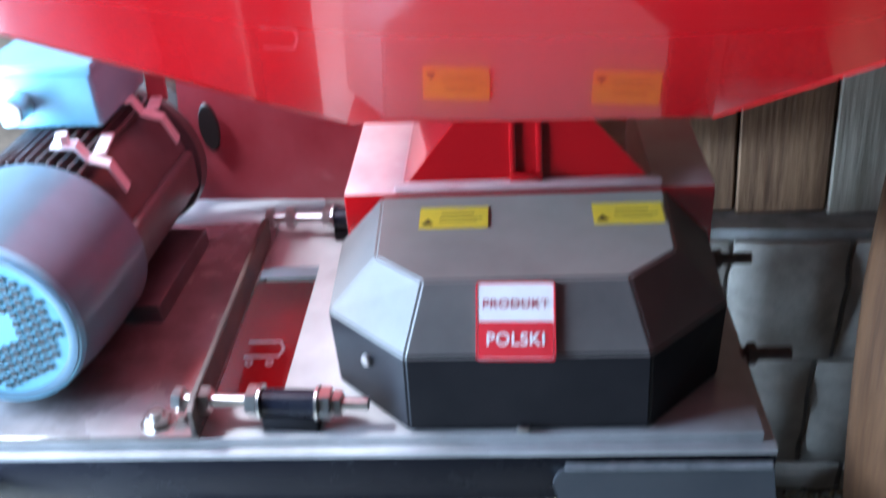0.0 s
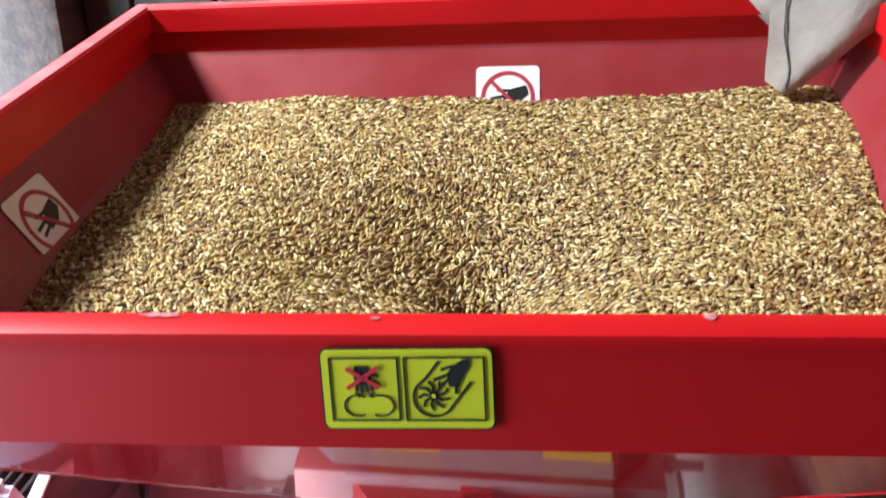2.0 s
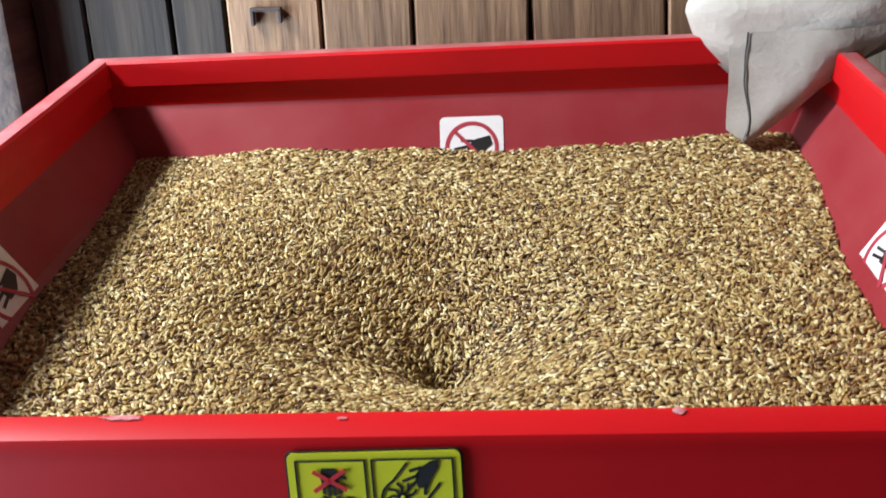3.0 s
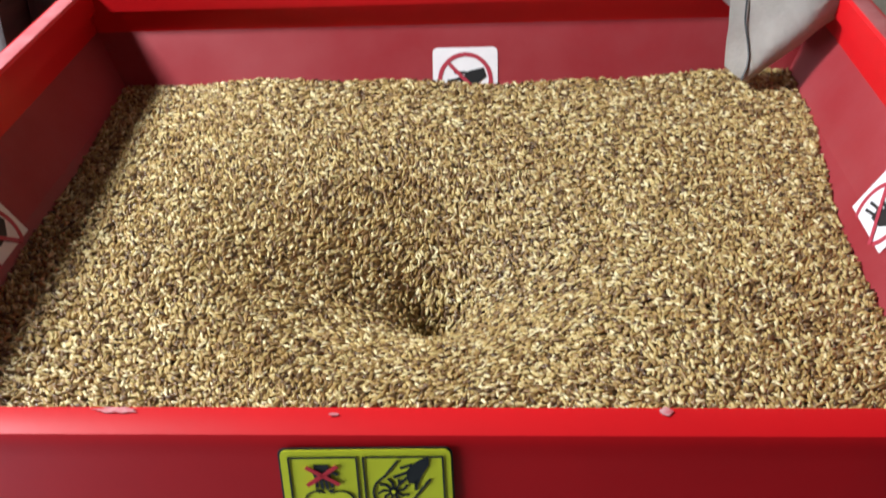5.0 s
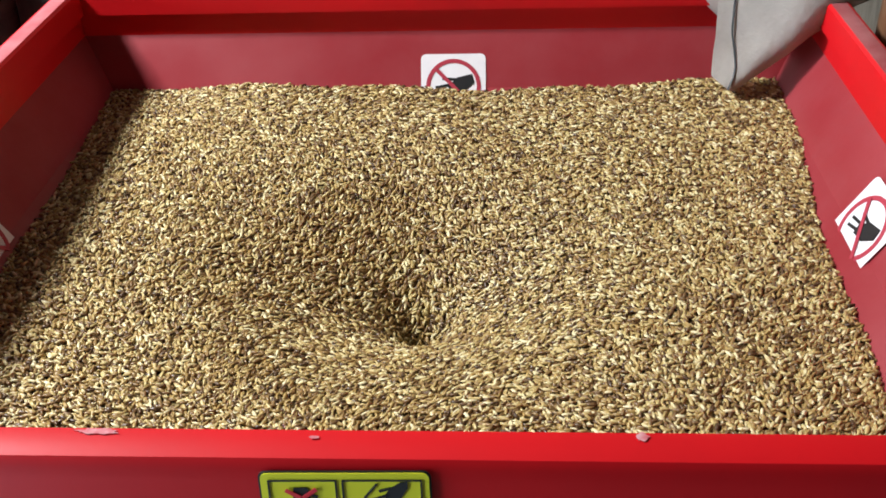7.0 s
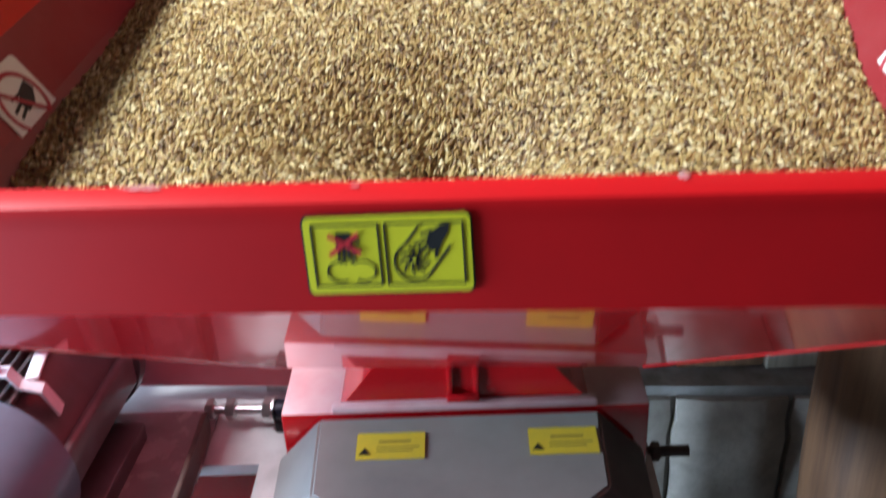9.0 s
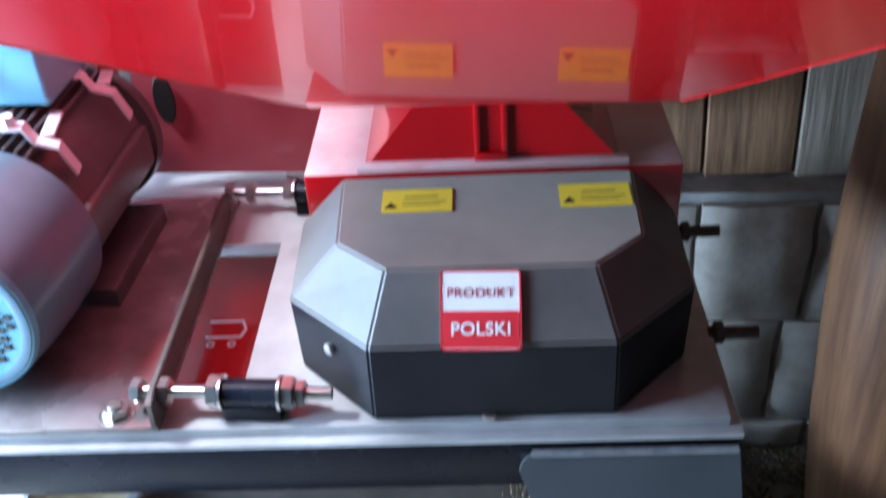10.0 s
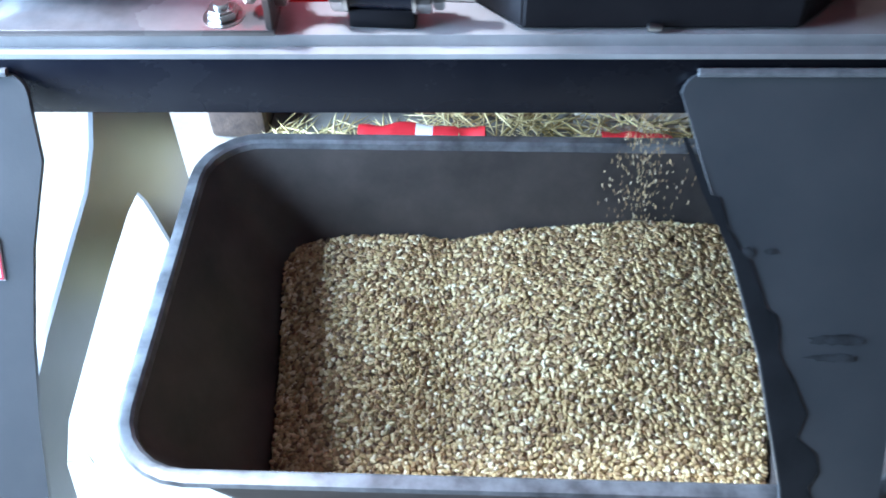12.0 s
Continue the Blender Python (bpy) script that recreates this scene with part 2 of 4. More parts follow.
structure("floor", box_bm((9, 9, 0.1), (0.3, -0.5, -0.05)), CONCRETE, "pale dusty concrete barn floor with chaff", "floor")
BACK_Y = 0.87
bm = box_bm((2.2, 0.12, 2.6), (0.55, BACK_Y + 0.1, 1.3))
box_bm((1.15, 0.12, 0.85), (-1.125, BACK_Y + 0.1, 2.175), bm=bm)
wall_back = structure("wall_back", bm, PLASTER, "barn back wall behind vertical planks", "wall")
# walls out of view, in plaster kept dark to hold down bounce light
structure("wall_right", box_bm((0.2, 4.6, 2.6), (1.5, -1.3, 1.3)), PLASTER, "unseen dark side wall added to close the barn", "wall")
structure("wall_front", box_bm((3.6, 0.2, 2.6), (-0.2, -3.6, 1.3)), PLASTER, "unseen dark wall added behind the viewer", "wall")
# side wall with the wide doorway through which the daylight comes
bm = box_bm((0.2, 2.1, 2.6), (-1.6, -2.45, 1.3))
box_bm((0.2, 0.3, 2.6), (-1.6, 0.78, 1.3), bm=bm)
structure("wall_left", bm, PLASTER, "old plastered barn wall with an open doorway", "wall")
# unseen ceiling, with an opening added for the lamp over the hopper
GAPX0, GAPX1, GAPY0, GAPY1 = -1.48, -1.08, 0.06, 0.46
bm = box_bm((GAPX0 + 1.5, 4.9, 0.1), ((GAPX0 - 1.5) / 2, -1.35, 2.65))
box_bm((1.7 - GAPX1, 4.9, 0.1), ((GAPX1 + 1.7) / 2, -1.35, 2.65), bm=bm)
box_bm((GAPX1 - GAPX0, GAPY0 + 3.8, 0.1), ((GAPX0 + GAPX1) / 2, (GAPY0 - 3.8) / 2, 2.65), bm=bm)
box_bm((GAPX1 - GAPX0, 1.1 - GAPY1, 0.1), ((GAPX0 + GAPX1) / 2, (GAPY1 + 1.1) / 2, 2.65), bm=bm)
structure("ceiling", bm, DARKWOOD, "unseen dark wooden ceiling with an opening added for a lamp", "ceiling")


def plank(x, wide, z0, z1, y, mat, lean=0.0, parent=wall_back):
    bm = box_bm((wide, 0.025, z1 - z0), (0, 0, (z1 - z0) / 2), 0.003, 1)
    ob = part("plank", bm, mat, parent, smooth=False)
    ob.matrix_basis = pose(x, y, z0, 0, lean, 0)
    return ob


# ---- the mill table ----
TX0, TX1, TY0, TY1, TZ = -0.664, 0.289, 0.143, 0.80, 0.7346
TURN = pose(0.05, 0.143, 0, 0, 0, 3.2) @ pose(-0.05, -0.143, 0)
table = thing("mill_table", "black painted steel machine table with grey splayed legs", "table", TURN)
OX0, OX1, OY0, OY1 = -0.275, -0.177, 0.200, 0.453
bm = bmesh.new()
ring_o = [(TX0, TY0), (TX1, TY0), (TX1, TY1), (TX0, TY1)]
ring_i = [(OX0, OY0), (OX1, OY0), (OX1, OY1), (OX0, OY1)]
top_o = [bm.verts.new((x, y, TZ)) for x, y in ring_o]
top_i = [bm.verts.new((x, y, TZ)) for x, y in ring_i]
low_o = [bm.verts.new((x, y, TZ - 0.016)) for x, y in ring_o]
low_i = [bm.verts.new((x, y, TZ - 0.016)) for x, y in ring_i]
for k in range(4):
    j = (k + 1) % 4
    bm.faces.new((top_o[k], top_o[j], top_i[j], top_i[k]))
    bm.faces.new((low_o[j], low_o[k], low_i[k], low_i[j]))
    bm.faces.new((top_o[j], top_o[k], low_o[k], low_o[j]))
    bm.faces.new((top_i[k], top_i[j], low_i[j], low_i[k]))
bmesh.ops.bevel(bm, geom=[e for e in bm.edges if all(v in top_o for v in e.verts)], offset=0.011, segments=4, affect="EDGES")
# Pale top colour holds dust and the sky's reflection; the aprons stay black.
part("tabletop", bm, DUSTYSHEEN, table, "black tabletop, paled by dust and painted sky sheen")
AZ = TZ - 0.016 - 0.0285
part("front_apron", box_bm((TX1 - TX0, 0.006, 0.057), ((TX0 + TX1) / 2, TY0 + 0.0032, AZ), 0.001), TABLE, table)
part("rear_apron", box_bm((TX1 - TX0, 0.006, 0.057), ((TX0 + TX1) / 2, TY1 - 0.0032, AZ), 0.001), TABLE, table)
for x in (TX0 + 0.0032, TX1 - 0.0032):
    part("side_apron", box_bm((0.006, TY1 - TY0 - 0.014, 0.057), (x, (TY0 + TY1) / 2, AZ), 0.001), TABLE, table)
part("chute_plate", box_bm((0.22, 0.36, 0.004), ((OX0 + OX1) / 2, 0.335, TZ - 0.064)), RED, table, "red plate below the table opening")


def splayed(outline, y_top, z_top, lean, thick, name, mat=None, label=""):
    """A sheet leg cut to an outline and leaning out from the table's edge."""
    bm = plate_bm([(x, z - z_top) for x, z in outline], thick, "XZ", 0)
    ob = part(name, bm, mat or GREY, table, label)
    ob.matrix_basis = pose(0, y_top, z_top, -lean, 0, 0)
    return ob


def slant(z):
    """A height on the table's front, measured along the leaning sheet."""
    return 0.707 + (z - 0.707) / math.cos(radians(28.8))


def round_corner(cx, cz, r, a0, a1, n=5):
    return [(cx + r * math.cos(radians(a0 + (a1 - a0) * k / n)), cz + r * math.sin(radians(a0 + (a1 - a0) * k / n))) for k in range(n + 1)]


right_leg = [(TX1 - 0.002, 0.707)] + round_corner(0.106, 0.687, 0.02, 90, 172) + [(0.141, slant(0.562)), (0.172, slant(0.483)), (0.205, slant(0.366)), (0.235, slant(0.19)), (0.25, slant(0.005)), (0.305, slant(0.005)), (0.297, slant(0.44))]
leg = splayed(right_leg, TY0 - 0.002, 0.707, 28.8, 0.006, "front_leg", GREY)
left_leg = [(TX0 + 0.002, 0.707)] + round_corner(-0.476, 0.687, 0.02, 90, 8) + [(-0.452, slant(0.64)), (-0.471, slant(0.571)), (-0.484, slant(0.493)), (-0.491, slant(0.42)), (-0.495, slant(0.30)), (-0.52, slant(0.12)), (-0.56, slant(0.005)), (-0.68, slant(0.005)), (-0.672, slant(0.44))]
leg2 = splayed(left_leg, TY0 - 0.002, 0.707, 28.8, 0.006, "front_leg", GREY)
for s_, x0, x1 in ((leg, 0.098, TX1 - 0.004), (leg2, -0.659, -0.470)):
    n = 70
    rr = [0.0036 + 0.0003 * abs(math.sin(k * 0.9)) for k in range(n)]
    bm = loft([[(x0 + (x1 - x0) * k / (n - 1), -0.001 + rr[k] * math.cos(radians(45 * q)), rr[k] * math.sin(radians(45 * q))) for q in range(8)] for k in range(n)])
    part("weld_bead", bm, WELD, s_, "painted weld bead")
# black overspray along the edge of one leg
edge = [(0.0875, slant(0.66)), (0.098, slant(0.62)), (0.141, slant(0.562)), (0.172, slant(0.483)), (0.205, slant(0.366)), (0.235, slant(0.19))]
edge[1] = (0.107, slant(0.62))
rs = random.Random(11)
pts_in, pts_out = [], []
for (xa, za), (xb, zb) in zip(edge, edge[1:]):
    for k in range(7):
        t = k / 7
        x, z = xa + (xb - xa) * t, za + (zb - za) * t
        depth = max(0.0, min(1.0, (0.66 - z) / 0.30))
        pts_in.append((x + 0.0015, z - 0.707))
        pts_out.append((x + 0.005 + 0.030 * depth * (0.65 + 0.5 * rs.random()), z - 0.707 + rs.uniform(-0.004, 0.004)))
bm = bmesh.new()
va = [bm.verts.new((x, -0.0009, z)) for x, z in pts_in]
vb = [bm.verts.new((x, -0.0009, z)) for x, z in pts_out]
for k in range(len(va) - 1):
    bm.faces.new((va[k], vb[k], vb[k + 1], va[k + 1]))
part("black_overspray", bm, OVERSPRAY, leg, "black paint overspray", smooth=False)
for cx, cz, rx, rz in ((0.238, -0.236, 0.028, 0.005), (0.236, -0.253, 0.024, 0.004), (0.152, -0.154, 0.006, 0.005), (0.171, -0.153, 0.005, 0.003)):
    bm = bmesh.new()
    bm.faces.new([bm.verts.new((cx + rx * math.cos(a) * rs.uniform(0.7, 1.15), -0.0009, cz + rz * math.sin(a) * rs.uniform(0.7, 1.2))) for a in [2 * math.pi * q / 26 for q in range(26)]])
    part("paint_smear", bm, SMEAR, leg, "thin dark paint smear", smooth=False)
lab2 = part("paper_label", box_bm((0.040, 0.0006, 0.040), (-0.520, -0.0006, -0.165)), WHITE, leg2, "small white label with a dark border")
for dx, dz, wide, high in ((0, 0.018, 0.036, 0.002), (0, -0.018, 0.036, 0.002), (0.018, 0, 0.002, 0.036), (0.002, 0.004, 0.024, 0.003), (0.002, -0.006, 0.024, 0.003)):
    part("printed_bar", box_bm((wide, 0.0006, high), (-0.520 + dx, -0.0014, -0.165 + dz)), PINKINK, lab2)
# side sheet with the arch between its feet
side = [(0.605, 0.655), (0.41, 0.655), (0.397, 0.50), (0.38, 0.44), (0.345, 0.405), (0.293, 0.379), (0.20, 0.366), (0.097, 0.352), (0.02, 0.33), (-0.06, 0.25), (-0.11, 0.13), (-0.14, 0.004), (-0.03, 0.004), (-0.01, 0.10),
        (0.02, 0.21), (0.06, 0.241), (0.16, 0.252), (0.27, 0.262), (0.37, 0.265), (0.417, 0.257), (0.435, 0.22), (0.446, 0.183), (0.47, 0.09), (0.49, 0.004), (0.605, 0.004)]
for x, outline in ((-0.556, [(y + 0.0345, z) for y, z in side]), (TX1 - 0.012, [(0.55, 0.655), (0.50, 0.004), (0.72, 0.004), (0.72, 0.655)])):
    part("side_leg", plate_bm(outline, 0.006, "YZ", x), GREY, table)

# ---- the hopper, tilted to fit the camera's view ----
HOP = pose(0.05, -0.005, 1.2885, 6.23, -1.0, -0.893) @ pose(-0.05, 0, 0)
hopper = thing("hopper", "red painted sheet steel grain hopper with folded rim", "hopper", HOP)
HX0, HX1, HD = -0.387, 0.492, 0.752
LIP, FALL = 0.036, -0.062
NX0, NX1, NY0, NY1, NZ = -0.105, 0.212, 0.241, 0.47, -0.318


def sheet(points, thick, mat, name, label=""):
    """A flat wall panel through its corners, as a sheet of that thickness."""
    bm = bmesh.new()
    f = bm.faces.new([bm.verts.new(p) for p in points])
    f.normal_update()
    r = bmesh.ops.extrude_face_region(bm, geom=[f])
    moved = [g for g in r["geom"] if isinstance(g, bmesh.types.BMVert)]
    bmesh.ops.translate(bm, verts=moved, vec=f.normal * thick)
    return part(name, bm, mat, hopper, label, smooth=False)


# rim: outer fascia, flat lip with rounded fold, short inner turn, built as one swept profile per side
def rim(a, b, c, d, name, dusty):
    """One side of the rim between outer corners a and b; c and d are the inner corners."""
    prof = [(0, FALL), (0.28, -0.014), (0.32, -0.006), (0.40, -0.001), (0.48, 0.0), (0.93, 0.0), (1.0, -0.003), (1.0, -0.030), (0.94, -0.030), (0.94, -0.006), (0.46, -0.006), (0.38, -0.010), (0.06, FALL)]
    a, b, c, d = map(Vector, (a, b, c, d))
    vs, bm = [], bmesh.new()
    for s, z in prof:
        p, q = a.lerp(c, s), b.lerp(d, s)
        vs.append((bm.verts.new((p.x, p.y, z)), bm.verts.new((q.x, q.y, z))))
    for i in range(len(vs)):
        j = (i + 1) % len(vs)
        bm.faces.new((vs[i][0], vs[i][1], vs[j][1], vs[j][0]))
    for k in (0, 1):
        bm.faces.new([v[k] for v in vs])
    ob = part(name, bm, RED_SATIN, hopper)
    if dusty:
        ob.data.materials.append(RIM_DUST)
        for f in ob.data.polygons:
            f.material_index = 1 if abs(f.normal.z) > 0.95 and f.center.z > -0.004 else 0
    return ob


O = [(HX0, 0, 0), (HX1, 0, 0), (HX1, HD, 0), (HX0, HD, 0)]
I = [(HX0 + LIP, LIP, 0), (HX1 - LIP, LIP, 0), (HX1 - LIP, HD - LIP, 0), (HX0 + LIP, HD - LIP, 0)]
for k in range(4):
    rim(O[k], O[(k + 1) % 4], I[k], I[(k + 1) % 4], "rim_side", k > 0)
T = [(HX0, 0, FALL), (HX1, 0, FALL), (HX1, HD, FALL), (HX0, HD, FALL)]
B = [(NX0, NY0, NZ), (NX1, NY0, NZ), (NX1, NY1, NZ), (NX0, NY1, NZ)]
sheet([T[0], T[1], B[1], B[0]], -0.002, RED, "front_panel", "glossy red front panel")
# inside, a short clean upright band under the rim, then the dusty slope, its red darkened to deepen the shade
IN0, IN1, IN2, BAND, KNEE, DEEP = 0.026, 0.060, 0.236, -0.058, -0.115, -0.270


def inset(d, z, front):
    return [(HX0 + d, front, z), (HX1 - d, front, z), (HX1 - d, HD - d, z), (HX0 + d, HD - d, z)]


up, mid, knee, low = inset(IN0 - 0.002, -0.004, 0.03), inset(IN0, BAND, 0.03), inset(IN1, KNEE, 0.062), inset(IN2, DEEP, 0.208)
for k, name in ((1, "side_panel"), (2, "back_panel"), (3, "side_panel")):
    j = (k + 1) % 4
    sheet([up[k], up[j], mid[j], mid[k]], -0.002, RED_SATIN, "inner_band", "clean upright red band")
    sheet([mid[k], mid[j], knee[j], knee[k]], -0.002, RED_IN, name, "dusty red inner panel, darkened for shade")
    sheet([knee[k], knee[j], low[j], low[k]], -0.002, RED_IN, name, "dusty red sloping inner panel, darkened for shade")
    sheet([T[k], T[j], B[j], B[k]], 0.002, RED, "outer_panel")


# ---- the grain in it ----
def kernels(name, spots, normals, length, width, flat, mat, label, category, matrix=None, seed=1, lift=0.25, flow=None, stray=0.6):
    """Many kernels in one mesh: each a spindle with two rings, laid on a slope at a random turn, or about along a flow."""
    rng = np.random.default_rng(seed)
    n = len(spots)
    ring = np.array([[0, 0, 1.0]] + [[math.cos(k * math.pi / 2) * 0.5, math.sin(k * math.pi / 2) * 0.5, z] for z in (0.45, -0.45) for k in range(4)] + [[0, 0, -1.0]])
    ring[:, 2] *= 0.5
    faces = [(0, 1 + k, 1 + (k + 1) % 4) for k in range(4)] + [(9, 5 + (k + 1) % 4, 5 + k) for k in range(4)]
    quads = [(1 + k, 5 + k, 5 + (k + 1) % 4, 1 + (k + 1) % 4) for k in range(4)]
    size = np.stack([width * rng.uniform(0.8, 1.2, n), flat * rng.uniform(0.8, 1.2, n), length * rng.uniform(0.8, 1.2, n)], 1)
    local = ring[None] * size[:, None]
    turn = rng.uniform(0, 2 * math.pi, n) if flow is None else flow + rng.normal(0, stray, n)
    t1 = np.cross(normals, np.tile([1.0, 0, 0], (n, 1)))
    t1 /= np.linalg.norm(t1, axis=1, keepdims=True)
    t2 = np.cross(normals, t1)
    along = np.cos(turn)[:, None] * t1 + np.sin(turn)[:, None] * t2
    along = along + normals * rng.normal(0, 0.13, n)[:, None]
    along /= np.linalg.norm(along, axis=1, keepdims=True)
    side = np.cross(along, normals)
    side /= np.linalg.norm(side, axis=1, keepdims=True)
    up = np.cross(side, along)
    verts = spots[:, None] + local[:, :, :1] * side[:, None] + local[:, :, 1:2] * up[:, None] + local[:, :, 2:] * along[:, None]
    verts += (normals * (flat * rng.uniform(-lift, lift * 2, n))[:, None])[:, None]
    base = (np.arange(n) * 10)[:, None, None]
    tri = (np.array(faces)[None] + base).reshape(-1, 3)
    qua = (np.array(quads)[None] + base).reshape(-1, 4)
    me = bpy.data.meshes.new(name)
    me.vertices.add(n * 10)
    me.vertices.foreach_set("co", verts.astype(np.float32).ravel())
    me.loops.add(tri.size + qua.size)
    me.loops.foreach_set("vertex_index", np.concatenate([tri.ravel(), qua.ravel()]).astype(np.int32))
    me.polygons.add(len(tri) + len(qua))
    me.polygons.foreach_set("loop_start", np.concatenate([np.arange(len(tri)) * 3, tri.size + np.arange(len(qua)) * 4]).astype(np.int32))
    me.update(calc_edges=True)
    me.polygons.foreach_set("use_smooth", [True] * len(me.polygons))
    me.materials.append(mat)
    ob = new(name, me)
    if matrix is not None:
        ob.matrix_basis = matrix
    return tagged(ob, label, category, kind="stuff")


HOLE = (0.048, 0.394)


def grain_height(x, y):
    """The heap in the hopper, in its own axes: it falls from the back wall to the front, with a funnel where it runs out."""
    r = np.hypot((x - HOLE[0]) * 0.9, y - HOLE[1])
    funnel = -0.56 * 0.03 * np.log1p(np.exp((0.142 - r) / 0.03)) - 0.13 * 0.04 * np.log1p(np.exp((0.235 - r) / 0.04)) - 0.03 * np.exp(-r / 0.018)
    base = -0.108 + (0.018 * np.clip((-0.12 - x) / 0.2, 0, 1) + 0.012 * np.clip((x - 0.2) / 0.2, 0, 1)) * np.clip(1.1 - 1.25 * y / HD, 0, 1) - 0.050 * (1 - y / HD) + 0.005 * np.clip(x - 0.12, 0, 1) * y / HD
    return base + funnel + 0.003 * np.sin(11 * x + 3) * np.cos(9 * y) + 0.0015 * np.sin(37 * x + 20 * y)


def inside_hopper(p, gap):
    d = np.interp(-p[:, 2], (-BAND, -KNEE, -DEEP), (IN0, IN1, IN2)) + gap
    front = NY0 * np.clip((FALL - p[:, 2]) / (FALL - NZ), 0, 1) + gap + 0.007
    x, y = p[:, 0], p[:, 1]
    return (x > HX0 + d) & (x < HX1 - d) & (y > front) & (y < HD - d)


def heap(name, x0, x1, y0, y1, height, nx, ny, mat, matrix):
    xs, ys = np.linspace(x0, x1, nx), np.linspace(y0, y1, ny)
    gx, gy = np.meshgrid(xs, ys)
    gz = height(gx, gy)
    me = bpy.data.meshes.new(name)
    faces = [(j * nx + i, j * nx + i + 1, (j + 1) * nx + i + 1, (j + 1) * nx + i) for j in range(ny - 1) for i in range(nx - 1)]
    me.from_pydata(np.stack([gx, gy, gz], -1).reshape(-1, 3).tolist(), [], faces)
    me.materials.append(mat)
    me.polygons.foreach_set("use_smooth", [True] * len(me.polygons))
    ob = new(name, me)
    ob.matrix_basis = matrix
    return ob


def scatter(n, x0, x1, y0, y1, height, seed):
    rng = np.random.default_rng(seed)
    step = math.sqrt((x1 - x0) * (y1 - y0) / n)
    x, y = (g.ravel() for g in np.meshgrid(np.arange(x0, x1, step), np.arange(y0, y1, step)))
    n = len(x)
    x, y = x + rng.uniform(-0.6, 0.6, n) * step, y + rng.uniform(-0.6, 0.6, n) * step
    order = rng.permutation(n)
    x, y = x[order], y[order]
    e = 0.002
    z = height(x, y)
    nx, ny = -(height(x + e, y) - z) / e, -(height(x, y + e) - z) / e
    nrm = np.stack([nx, ny, np.ones(n)], 1)
    nrm /= np.linalg.norm(nrm, axis=1, keepdims=True)
    return np.stack([x, y, z], 1), nrm


spots, nrm = scatter(92000, HX0 + 0.01, HX1 - 0.01, 0.012, HD - 0.012, grain_height, 5)
keep = inside_hopper(spots, 0.003)
spots, nrm = spots[keep], nrm[keep]
# near the funnel the kernels point down its slope, further off they lie in drifting swirls
px, py = spots[:, 0] - HOLE[0], spots[:, 1] - HOLE[1]
near = np.exp(-((np.hypot(px, py) / 0.22) ** 2))
swirl = 0.9 + 0.9 * np.sin(7 * spots[:, 0] + 2) + 0.8 * np.cos(8 * spots[:, 1] + 3 * spots[:, 0])
toward = np.arctan2(px, py)
flow = toward * near + swirl * (1 - near)
grain = kernels("barley_grain", spots, nrm, 0.0088, 0.0031, 0.0028, BARLEY, "heap of golden barley grain with a funnel in it", "grain", HOP, 6, lift=0.5, flow=flow, stray=0.75)
# dark sheet under the kernels: the shade of their gaps is in its colour
bed = heap("shaded_grain_bed", -0.30, 0.40, 0.19, HD - 0.05, lambda x, y: grain_height(x, y) - 0.0015, 90, 70, GRAINBED, Matrix())
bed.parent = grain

# ---- mill housing and cover ----
MILL = pose(0.059, 0.25, 0, 0, 0, 3.2) @ pose(-0.059, -0.25, 0)
mill = thing("grain_mill", "red steel roller mill housing under the hopper neck", "mill", MILL)
housing = part("housing", box_bm((0.380, 0.23, 0.146), (0.065, 0.4715, 0.8095), 0.004), RED, mill)
# Top face in paler red: the light it catches is put into the colour.
housing.data.materials.append(RED_LIT)
for f in housing.data.polygons:
    f.material_index = 1 if f.normal.z > 0.5 else 0
neck = solid([(0, 1, 5, 4), (1, 2, 6, 5), (2, 3, 7, 6), (3, 0, 4, 7), (4, 5, 6, 7), (3, 2, 1, 0)],
             [(-0.066, 0.364, 0.880), (0.196, 0.364, 0.880), (0.196, 0.575, 0.880), (-0.066, 0.575, 0.880),
              (-0.006, 0.380, 0.950), (0.130, 0.380, 0.950), (0.130, 0.52, 0.950), (-0.006, 0.52, 0.950)])
part("neck", neck, RED, mill, smooth=False)
part("throat", box_bm((0.134, 0.13, 0.07), (0.062, 0.447, 0.978), 0.003), RED, mill)
# Flange in the same pale red, painted as if it caught the light.
part("neck_flange", box_bm((0.272, 0.012, 0.009), (0.065, 0.360, 0.8868), 0.003), RED_LIT, mill, "weld flange of the neck, paled by painted light")
for x in (0.051, 0.078):
    rib = part("rib", box_bm((0.007, 0.007, 0.062), (0, 0, 0.030), 0.002), RED, mill)
    rib.matrix_basis = pose(x, 0.364, 0.888, -14)
part("rib_weld", box_bm((0.034, 0.005, 0.008), (0.0645, 0.358, 0.896), 0.002), RED, mill)

CX = 0.059
cover = thing("roller_cover", "faceted black powder-coated cover with stickers", "cover", MILL)
cz0, cz1 = 0.7366, 0.8217
CT0, CT1, CY0, CY1 = 0.8751, 0.8842, 0.2036, 0.346
